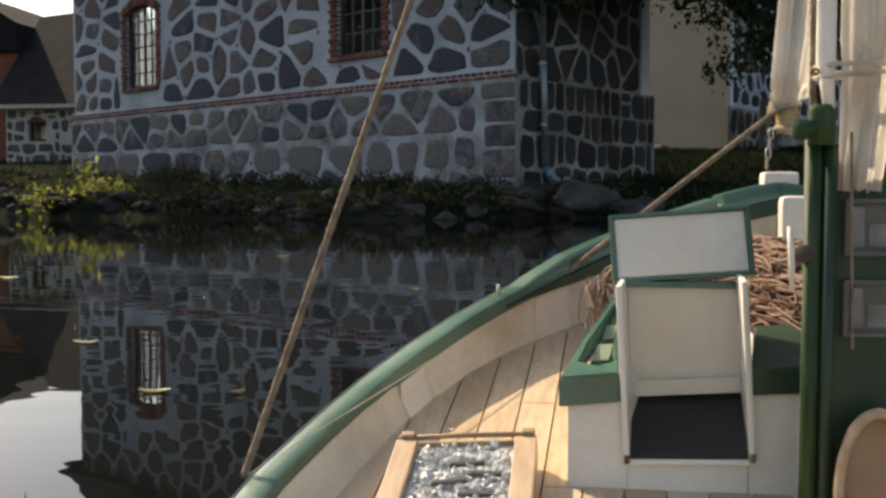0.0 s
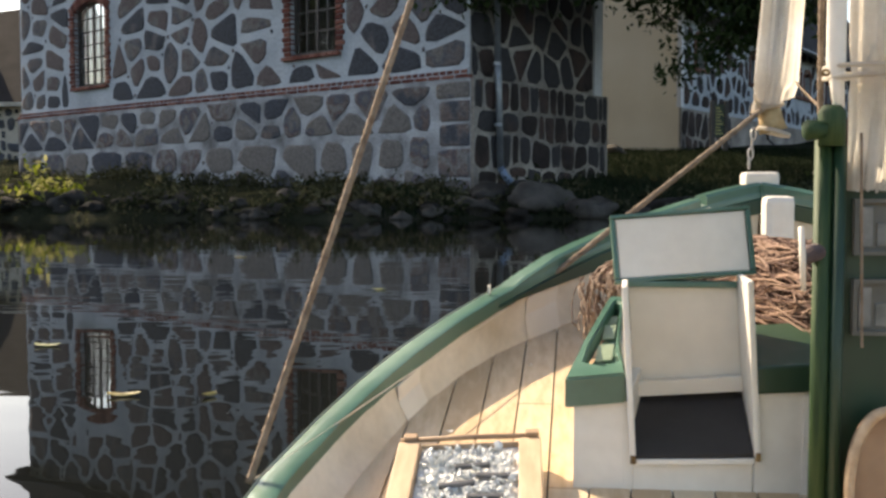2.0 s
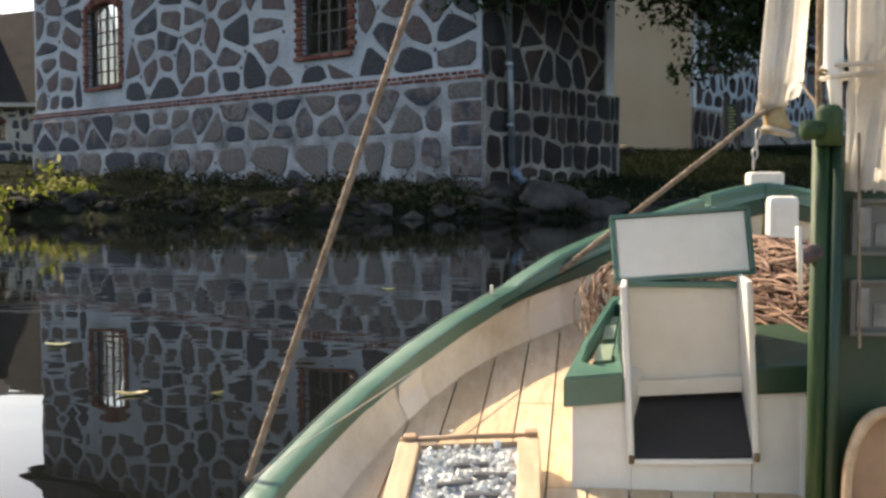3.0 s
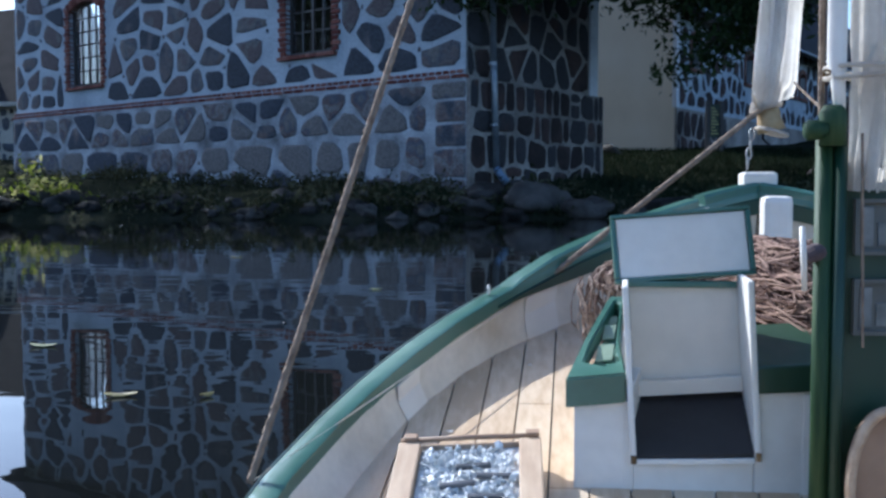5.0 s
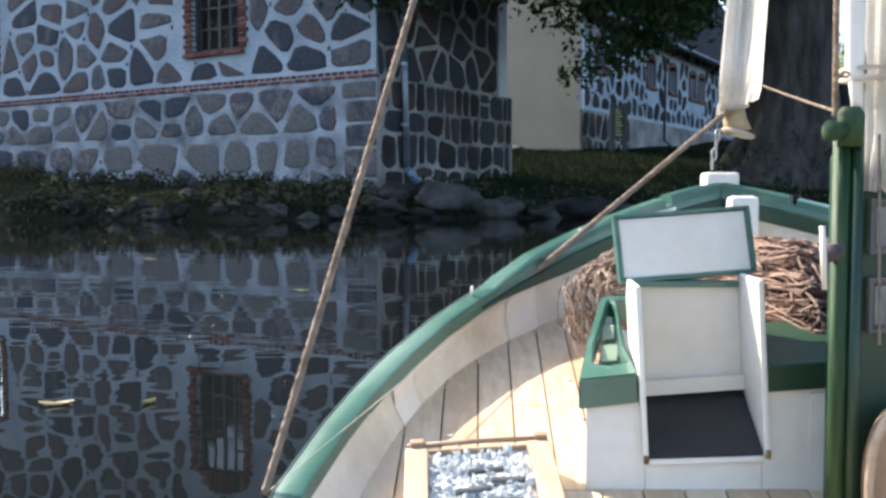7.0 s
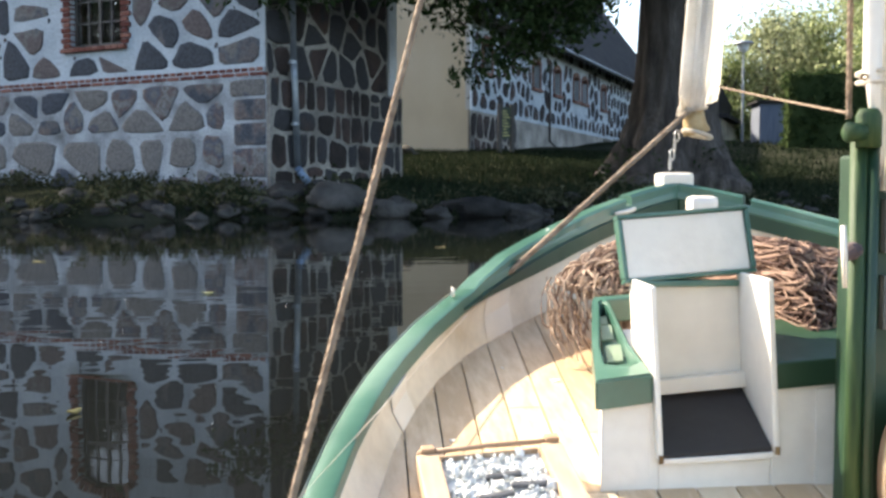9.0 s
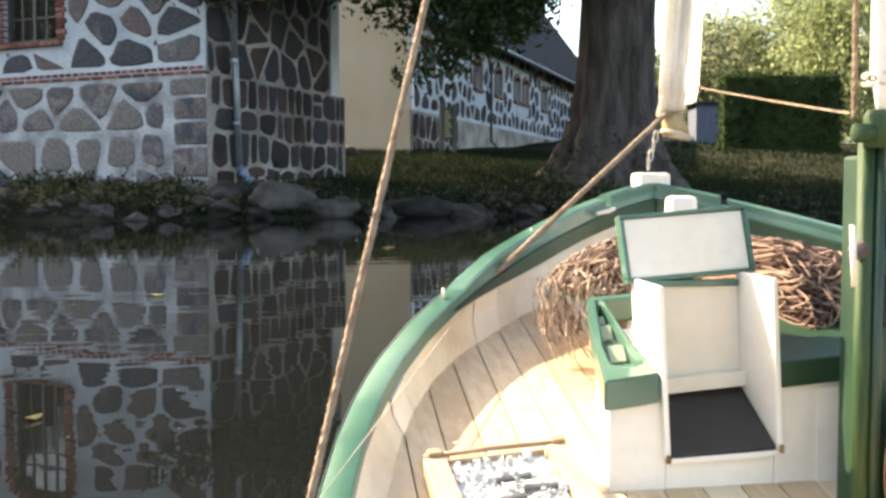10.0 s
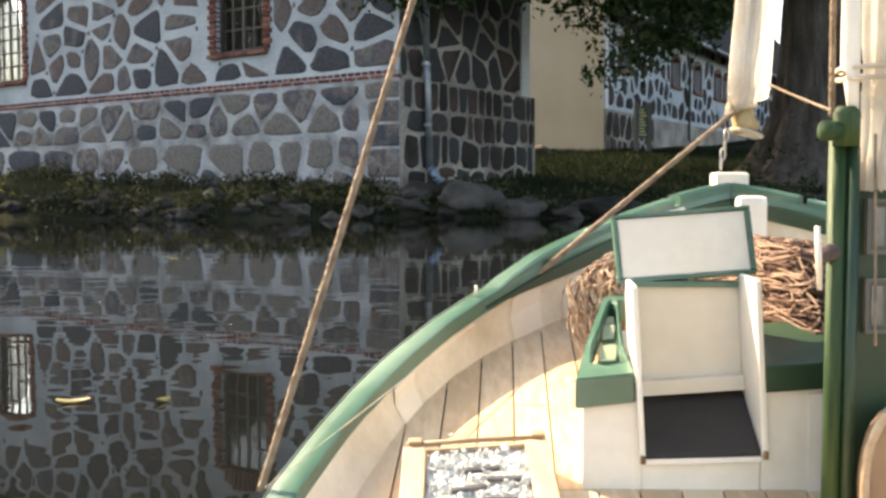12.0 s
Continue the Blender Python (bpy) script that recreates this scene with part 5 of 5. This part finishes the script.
for t in [k / 10 for k in range(11)]:          # a scooped floor, rising to the front edge
    y = 0.5615 + 0.104 * t
    xa, xb = 0.0868 + 0.0245 * max(0.0, (y - 0.567) / 0.099), 0.1064 + 0.0086 * max(0.0, (y - 0.590) / 0.072)
    dz = -0.0105 + 0.0085 * max(0.0, 1 - t / 0.28) ** 2
    floor_rows.append([bm.verts.new(tray_top(xa + (xb - xa) * q, y, dz)) for q in (0, 0.5, 1)])
for a, b in zip(floor_rows, floor_rows[1:]):
    for k in range(2):
        bm.faces.new((a[k], a[k + 1], b[k + 1], b[k]))
part("coaming_floor", bm, M_GREEN, house, "scooped green floor of the tray", True)
for xa, xb, ya, yb in ((0.0935, 0.1035, 0.589, 0.604), (0.1000, 0.1075, 0.623, 0.637), (0.1060, 0.1110, 0.648, 0.656)):
    bm = block(xa, xb, ya, yb, 0, 0.0012, 0.0004)
    for v in bm.verts:
        v.co = Vector(tray_top(v.co.x + 0.2 * (v.co.y - ya), v.co.y, v.co.z - 0.0095 + 0.25 * (v.co.y - ya)))
    part("coaming_panel", bm, M_TRAY, house, "pale green inset panel")

def lean(bm, k=0.058, top_=EYE - 0.0485):
    """The case leans a little to port at its head."""
    for v in bm.verts:
        v.co.x += k * (top_ - v.co.z)
    return bm


# companion: a white upright case, open in front, its lid tipped back
KX = 0.095
comp = tagged(empty("companionway"), "")
comp.parent = boat
part("left_side", lean(slope(block(0.1050, 0.1084, 0.5465, 0.602, EYE - 0.1480, EYE - 0.0505, 0.0012), 0.5465, 0.0, KX)), M_WHITE, comp, "white side board")
part("right_side", lean(slope(block(0.1730, 0.1766, 0.5465, 0.602, EYE - 0.1455, EYE - 0.0470, 0.0012), 0.5465, 0.0, KX)), M_WHITE, comp, "white side board")
part("back_board", lean(heel(slope(block(0.1086, 0.1728, 0.598, 0.602, EYE - 0.116, EYE - 0.0560, 0.0006), 0.5465, 0.0, KX), 0.05)), M_CREAM_PALE, comp, "cream back board")
part("ledge", lean(heel(slope(block(0.1086, 0.1728, 0.590, 0.5978, EYE - 0.1225, EYE - 0.1135, 0.0006), 0.5465, 0.0, KX))), M_CREAM_PALE, comp)
# A sloping slab closes the hatch; its colour paints the dark within.
part("hatch_dark_slab", lean(heel(slope(block(0.1086, 0.1728, 0.549, 0.598, EYE - 0.1495, EYE - 0.1470, 0.0), 0.549, 0.50, KX), 0.05)), M_BLACK, comp, "near-black slab standing for the dark hatch opening")
part("sill", lean(heel(block(0.1084, 0.1730, 0.5475, 0.5495, EYE - 0.1512, EYE - 0.1482, 0.0005), 0.03)), M_WHITE, comp)
part("top_rim", slope(block(0.1086, 0.1728, 0.594, 0.602, EYE - 0.0555, EYE - 0.0515, 0.001), 0.5465, 0.0, KX), M_GREEN, comp, "green rim")
LM = pose(0.1457, 0.603, EYE - 0.0305, -12, -4.3, 0)
lid_ = part("lid", block(-0.0385, 0.0385, -0.003, 0.003, -0.0182, 0.0182, 0.001, LM), M_WHITE, comp, "white lid panel")
for x0, x1, z0, z1 in ((-0.0415, 0.0415, 0.0184, 0.0208), (-0.0415, 0.0415, -0.0208, -0.0184), (-0.0415, -0.0387, -0.0182, 0.0182), (0.0387, 0.0415, -0.0182, 0.0182)):
    part("lid_frame", block(x0, x1, -0.0048, 0.0042, z0, z1, 0.0008, LM), M_GREEN, lid_, "green lid frame")
for s, z in ((0.1125, -0.1495), (0.1805, -0.1465)):
    part("hinge", bar([(s, 0.5462, EYE + z), (s, 0.5462, EYE + z + 0.0045)], 0.0015, 8), M_BRASS, comp)

# bow fittings
part("stem_block", block(0.2555, 0.288, 0.955, 0.982, EYE + 0.004, EYE + 0.0215, 0.004), M_WHITE, boat, "white stem head block")
part("bitt", block(0.2585, 0.285, 0.885, 0.905, EYE - 0.075, EYE - 0.001, 0.006), M_WHITE, boat, "white bitt post")

# mast foot, tabernacle and wheelhouse corner
MY = 0.50
for x, r, top_, mat in ((0.1988, 0.0042, 0.032, M_GREEN_MAST), (0.2065, 0.0036, 0.024, M_GREEN_DARK)):
    part("mast_case", bar([(x, MY, 0.06), (x, MY, EYE + top_)], r, 14), mat, boat, "green mast case bar", True)
part("case_panel", block(0.2045, 0.262, MY + 0.006, MY + 0.030, 0.06, EYE + 0.021, 0.002), M_GREEN_DARK, boat, "dark green case panel")
part("head_pin", bar([(0.2015, MY - 0.004, EYE + 0.024), (0.2015, MY - 0.004, EYE + 0.040), (0.2015, MY - 0.004, EYE + 0.0435)], [0.0065, 0.0065, 0.0045], 16), M_GREEN_MAST, boat, "green head pin", True)
part("head_knob", bar([(0.198, MY - 0.006, EYE + 0.0315), (0.189, MY - 0.006, EYE + 0.0315), (0.1875, MY - 0.006, EYE + 0.0315)], [0.0045, 0.0052, 0.0035], 16), M_GREEN_MAST, boat, "green knob", True)
for z in (-0.030, -0.070):
    fp = part("picture_frame", pierced(0.2150, 0.250, MY + 0.001, MY + 0.0055, EYE + z, EYE + z + 0.028, [(0.2172, 0.248, EYE + z + 0.002, EYE + z + 0.026)]), M_FRAMEGREY, boat, "small grey frame")
    part("frame_panel", block(0.2172, 0.248, MY + 0.004, MY + 0.0057, EYE + z + 0.002, EYE + z + 0.026), M_FRAMEGREY, fp)
    part("print", block(0.2185, 0.2245, MY + 0.003, MY + 0.0042, EYE + z + 0.004, EYE + z + 0.024, 0.0004), M_PRINT, fp, "pale grey print")
    part("print", block(0.2265, 0.244, MY + 0.003, MY + 0.0042, EYE + z + 0.0045, EYE + z + 0.016, 0.0004), M_PRINT, fp, "pale grey print")
bm = bmesh.new()
ring = [Vector((0.2290 + 0.0180 * math.cos(a), MY - 0.012, EYE - 0.1450 + 0.0400 * math.sin(a))) for a in [2 * math.pi * i / 36 for i in range(37)]]
part("ring", tube(bm, ring, 0.0026, 10, False), M_CRATE, boat, "pale wooden ring", True)
part("ring_backing", prism([(0.2290 + 0.0180 * math.cos(a), EYE - 0.145 + 0.0400 * math.sin(a)) for a in [2 * math.pi * i / 28 for i in range(28)]], MY - 0.009, MY - 0.003), M_BATTEN, boat, "brown ring backing")
cl = part("cleat", bar([(0.1885, MY - 0.008, EYE - 0.047), (0.1877, MY - 0.008, EYE - 0.03), (0.1868, MY - 0.008, EYE - 0.0155)], [0.0013, 0.0016, 0.0014], 10), M_CREAM_PALE, boat, "pale cleat rod", True)
part("cleat_lashing", bar([(0.1885, MY - 0.005, EYE - 0.031), (0.1925, MY - 0.004, EYE - 0.029), (0.1975, MY - 0.001, EYE - 0.028)], [0.0034, 0.0048, 0.0044], 12), M_LASH, cl, "dark brown lashing")


def canvas(path, radii, seed, folds=5, sides=48, slant=0.0):
    """A gathered sail hanging in soft folds, open at its back, with a ragged hem."""
    bm = bmesh.new()
    path = [Vector(p) for p in path]
    fine = []
    for i in range(len(path) - 1):
        for k in range(12):
            t = k / 12
            fine.append((path[i].lerp(path[i + 1], t), radii[i] + (radii[i + 1] - radii[i]) * t))
    fine.append((path[-1], radii[-1]))
    rings = []
    for j, (p, r) in enumerate(fine):
        rg = []
        for k in range(sides + 1):
            a = math.pi * (0.93 + 1.14 * k / sides)
            h = j * 0.10
            crease = abs(noise.noise(Vector((3.1 * math.cos(a) + seed, 1.5 * math.sin(a) + 0.25 * h, 0.35 * h))))
            q = 1 + 0.10 * math.sin(folds * a + 0.5 * math.sin(0.7 * h + seed)) - 0.30 * max(0.0, 0.16 - crease) / 0.16 * 0.6
            q += 0.05 * noise.noise(Vector((5 * math.cos(a), seed, h)))
            z = p.z + (0.004 * noise.noise(Vector((6 * math.cos(a), seed, 3))) * max(0, 1 - j / 4)) + slant * math.cos(a) * max(0.0, 1 - j / 10)
            rg.append(bm.verts.new((p.x + r * q * math.cos(a), p.y + 0.7 * r * q * math.sin(a), z)))
        rings.append(rg)
    for r, s in zip(rings, rings[1:]):
        for k in range(sides):
            bm.faces.new((r[k], r[k + 1], s[k + 1], s[k]))
    return bm


part("mast", bar([(0.2052, MY - 0.004, EYE + 0.034), (0.2035, MY - 0.004, EYE + 0.056), (0.2028, MY - 0.004, EYE + 0.064), (0.2022, MY - 0.004, EYE + 0.95)], [0.0022, 0.0036, 0.0046, 0.0046], 20), M_WHITE, boat, "white mast", True)
part("mainsail", canvas([(0.2215, MY + 0.002, EYE + 0.002), (0.2255, MY + 0.004, EYE + 0.05), (0.2260, MY + 0.004, EYE + 0.060), (0.2290, MY + 0.004, EYE + 0.075), (0.230, MY + 0.004, EYE + 0.55)],
                        [0.0095, 0.0125, 0.0120, 0.0165, 0.017], 2, 7), M_SAIL, boat, "furled canvas mainsail", True)
for dz, tilt_ in ((0.0585, 0.0016), (0.0612, -0.0012)):
    part("sail_lashing", bar([(0.2225 + 0.0235 * math.cos(a), MY + 0.001 + 0.016 * math.sin(a), EYE + dz + tilt_ * math.sin(a + 1)) for a in [2 * math.pi * i / 24 for i in range(25)]], 0.0012, 8), M_SAIL, boat, "cream lashing cord")
part("jib", canvas([(0.2665, 0.90, EYE + 0.079), (0.270, 0.90, EYE + 0.10), (0.2765, 0.90, EYE + 0.20), (0.279, 0.90, EYE + 0.5)], [0.0185, 0.0185, 0.0175, 0.016], 5, 6, 48, 0.007), M_SAIL, boat, "furled canvas jib", True)
pocket = part("jib_pocket", bar([(0.264, 0.90, EYE + 0.080), (0.2655, 0.90, EYE + 0.066), (0.268, 0.90, EYE + 0.056)], [0.0085, 0.0105, 0.0125], 18), M_OCHRE, boat, "ochre canvas pocket", True)
part("hem", bar([(0.268 + 0.0128 * math.cos(a), 0.90 + 0.0128 * math.sin(a), EYE + 0.0555 - 0.0035 * math.cos(a)) for a in [2 * math.pi * i / 20 for i in range(21)]], 0.0019, 8), M_SAIL, pocket, "cream hem", True)
part("tie", bar([(0.264 + 0.011 * math.cos(a), 0.90 + 0.011 * math.sin(a), EYE + 0.0775 + 0.0025 * math.cos(a)) for a in [2 * math.pi * i / 20 for i in range(21)]], 0.0021, 8), M_SAIL, pocket, "cream tie", True)
part("tie_end", bar([(0.255, 0.893, EYE + 0.077), (0.250, 0.889, EYE + 0.083), (0.2485, 0.888, EYE + 0.088)], [0.0022, 0.0018, 0.0012], 8), M_SAIL, pocket)
part("jib_tack", block(0.2545, 0.2655, 0.893, 0.907, EYE + 0.0725, EYE + 0.078, 0.001), M_SAIL, boat)
bm = bmesh.new()
for i in range(4):
    cz = EYE + 0.029 + i * 0.0085
    rg = [Vector((0.2535 + (0.0022 * math.cos(a) if i % 2 else 0), 0.93 - i * 0.006 + (0 if i % 2 else 0.0022 * math.cos(a)), cz + 0.0055 * math.sin(a))) for a in [2 * math.pi * k / 14 for k in range(15)]]
    tube(bm, rg, 0.0009, 6, False)
part("chain", bm, M_STEEL, boat, "short steel chain")

part("lashing_ring", tube(bmesh.new(), [(0.1975 + 0.0017 * math.cos(a), MY - 0.006, EYE + 0.0592 + 0.0013 * math.sin(a)) for a in [2 * math.pi * k / 14 for k in range(15)]], 0.0006, 8, False), M_BRASS, boat, "small brass ring", True)

# rigging
rope("shroud", (-0.0905, 0.492, EYE - 0.150), (0.0175, 0.628, EYE + 0.236), 0.0021, M_ROPE, boat, label="hemp shroud rope")
rope("jib_sheet", (0.256, 0.893, EYE + 0.0745), (0.0595, 0.80, EYE - 0.0755), 0.0024, M_ROPE, boat, label="hemp sheet rope")
rope("guy_line", (0.0595, 0.80, EYE - 0.0755), (-0.0905, 0.492, EYE - 0.150), 0.0004, M_SAIL, boat, label="thin pale cord")
rope("halyard", (0.2012, 0.515, EYE + 0.04), (0.1950, 0.515, EYE + 0.90), 0.0017, M_ROPE, boat, label="hemp halyard")
rope("hanging_line", (0.2150, MY - 0.006, EYE + 0.03), (0.2175, MY - 0.006, EYE - 0.075), 0.0007, M_ROPE, boat)
rope("tack_line", (0.284, 0.89, EYE + 0.098), (0.205, 0.525, EYE + 0.044), 0.0008, M_ROPE, boat, sag=0.0005)
rope("forestay", (0.279, 0.90, EYE + 0.49), (0.205, 0.515, EYE + 0.93), 0.0014, M_ROPE, boat)
rope("masthead_stay", (0.0175, 0.628, EYE + 0.235), (0.197, 0.515, EYE + 0.92), 0.0021, M_ROPE, boat)

# net heap on the fore deck
net = tagged(empty("fishing_net", BOAT @ pose(0.197, 0.735, deck(0.735))), "heaped red-brown fishing net on the fore deck", "net")
nr = random.Random(8)
bm, bm_port = bmesh.new(), bmesh.new()
for s in range(1700):
    th, ph = nr.uniform(0, 6.283), nr.uniform(0.03, 1.40)
    pts = []
    head, curl = nr.uniform(0, 6.283), nr.uniform(-0.3, 0.3)
    lay = nr.uniform(0.84, 1.02)
    for k in range(24):
        head += curl + nr.uniform(-0.2, 0.2)
        if nr.random() < 0.12:
            curl = nr.uniform(-0.5, 0.5)
        th += 0.048 * math.cos(head) / max(0.35, math.sin(ph))
        ph = min(1.65, max(0.02, ph + 0.060 * math.sin(head)))
        if math.cos(th) < -0.2:
            ph = min(ph, 1.05)
        wide = 0.112 if math.cos(th) < 0 else 0.140
        lift = 1 + 0.035 * math.sin(k * 1.3 + s)
        jolt = 0.004 * math.sin(k * 0.9 + s * 1.7)
        pts.append(Vector((wide * lay * math.sin(ph) * math.cos(th), 0.062 * lay * math.sin(ph) * math.sin(th) - 0.088 * min(1.0, max(0.0, (wide * lay * math.sin(ph) * math.cos(th) + 0.015) / 0.04)) + jolt, 0.006 + 0.086 * lay * lift * max(0.0, math.cos(ph)) ** 0.7 + 0.1 * 0.062 * math.sin(ph) * math.sin(th))))
    # Port strands take the paler twine, which paints the heap's sunlit side.
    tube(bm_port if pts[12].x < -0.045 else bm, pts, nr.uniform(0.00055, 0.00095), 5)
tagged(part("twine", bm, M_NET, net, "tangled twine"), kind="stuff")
tagged(part("twine", bm_port, M_NET_PALE, net, "straw-brown port twine, sunlight put into its colour"), kind="stuff")
bm = bmesh.new()
for s in range(110):
    th = math.pi + nr.uniform(-0.1, 1.15)
    x, y, z = 0.106 * math.cos(th) + nr.uniform(0, 0.012), 0.058 * math.sin(th) + nr.uniform(0, 0.008), nr.uniform(0.034, 0.068)
    pts = []
    for k in range(nr.randint(4, 8)):
        pts.append(Vector((x, y, max(0.001, z))))
        x += nr.uniform(-0.0030, 0.0018) + 0.0006 * k
        y += nr.uniform(-0.004, 0.001)
        z -= nr.uniform(0.003, 0.007)
    tube(bm, pts, nr.uniform(0.0005, 0.0008), 5)
tagged(part("fringe", bm, M_NET_PALE, net, "pale drooping twine ends"), kind="stuff")
bm = bmesh.new()
bmesh.ops.create_icosphere(bm, subdivisions=3, radius=1)
for v in bm.verts:
    v.co = Vector((v.co.x * (0.066 if v.co.x < 0 else 0.122), v.co.y * 0.052 - 0.088 * min(1.0, max(0.0, (v.co.x * (0.066 if v.co.x < 0 else 0.122) + 0.015) / 0.04)), max(0, v.co.z) * 0.075 + 0.006))
part("core", bm, M_NET, net)

# crate of ice on the deck
CRM = BOAT @ pose(0.0205, 0.498, deck(0.498) + 0.0030, math.degrees(math.atan(SL)), -3.6, 0)
crate = tagged(empty("ice_crate", CRM), "light wooden crate of crushed ice on the deck", "crate")
part("side_board", block(-0.041, -0.028, -0.09, 0.078, 0, 0.014, 0.001), M_CRATE, crate)
part("side_board", block(0.030, 0.043, -0.09, 0.078, 0, 0.014, 0.001), M_CRATE, crate)
part("end_board", block(-0.0278, 0.0298, 0.0782, 0.081, 0.0, 0.0105, 0.0008), M_CRATE, crate)
part("end_batten", bar([(-0.040, 0.0800, 0.0136), (0.0, 0.0805, 0.0141), (0.042, 0.0800, 0.0136)], 0.0016, 8), M_BATTEN, crate, "brown end batten", True)
for s in (-0.034, 0.038):
    part("batten_end", block(s - 0.004, s + 0.004, 0.0775, 0.0832, 0.0138, 0.0168, 0.0008), M_BATTEN, crate)
part("bottom", block(-0.0278, 0.0298, -0.09, 0.078, 0.0, 0.003), M_CRATE, crate)
ir = random.Random(3)
bm = bmesh.new()
for _ in range(1500):
    r = ir.uniform(0.0007, 0.0024)
    vs = bmesh.ops.create_icosphere(bm, subdivisions=1, radius=r)["verts"]
    o = Vector((ir.uniform(-0.026, 0.028), ir.uniform(-0.088, 0.075), 0.0075 + ir.uniform(0, 0.004)))
    sq = Vector((ir.uniform(0.5, 1.5), ir.uniform(0.5, 1.5), ir.uniform(0.3, 0.8)))
    tw = Euler((ir.uniform(0, 6), ir.uniform(0, 6), ir.uniform(0, 6))).to_matrix()
    for v in vs:
        v.co = tw @ Vector((v.co.x * sq.x, v.co.y * sq.y, v.co.z * sq.z)) * ir.uniform(0.75, 1.25) + o
part("crushed_ice", bm, M_ICE, crate, "glittering crushed ice")
part("ice_bed", block(-0.0276, 0.0296, -0.089, 0.0775, 0.0032, 0.0078), M_ICE, crate)
# Plain bars in place of the grey fish that lie in the ice.
for x, y, a in ((0.004, 0.050, 4), (0.016, 0.038, -6), (-0.004, 0.030, 8), (0.012, 0.016, -3), (-0.012, 0.004, 6)):
    part("fish_bar", block(-0.010, 0.010, -0.0018, 0.0018, 0.0100, 0.0128, 0.0008, pose(x, y, 0, 0, 0, a)), M_FISH_BAR, crate, "dark grey bar standing in for a fish")

# pale flecks of debris that lie on the deck
for x, y, r, turn in ((0.0045, 0.616, 0.0020, 20), (0.0885, 0.700, 0.0030, -15), (0.055, 0.724, 0.0016, 60), (0.0905, 0.640, 0.0022, 80)):
    chip = bmesh.new()
    ring = [chip.verts.new((r * (1.0 + 0.3 * math.sin(3 * a)) * math.cos(a), 0.6 * r * math.sin(a), 0.0002 * math.cos(2 * a))) for a in [2 * math.pi * k / 9 for k in range(9)]]
    face = chip.faces.new(ring)
    for v in bmesh.ops.extrude_face_region(chip, geom=[face])["geom"]:
        if isinstance(v, bmesh.types.BMVert):
            v.co.z += 0.0006
    ob = part("white_fleck", chip, M_WHITE)
    ob.matrix_basis = BOAT @ pose(x, y, deck(y) + 0.0004, math.degrees(math.atan(SL)), 0, turn)
    tagged(ob, "small white fleck of debris lying on the deck", "chip", "chips on the deck")
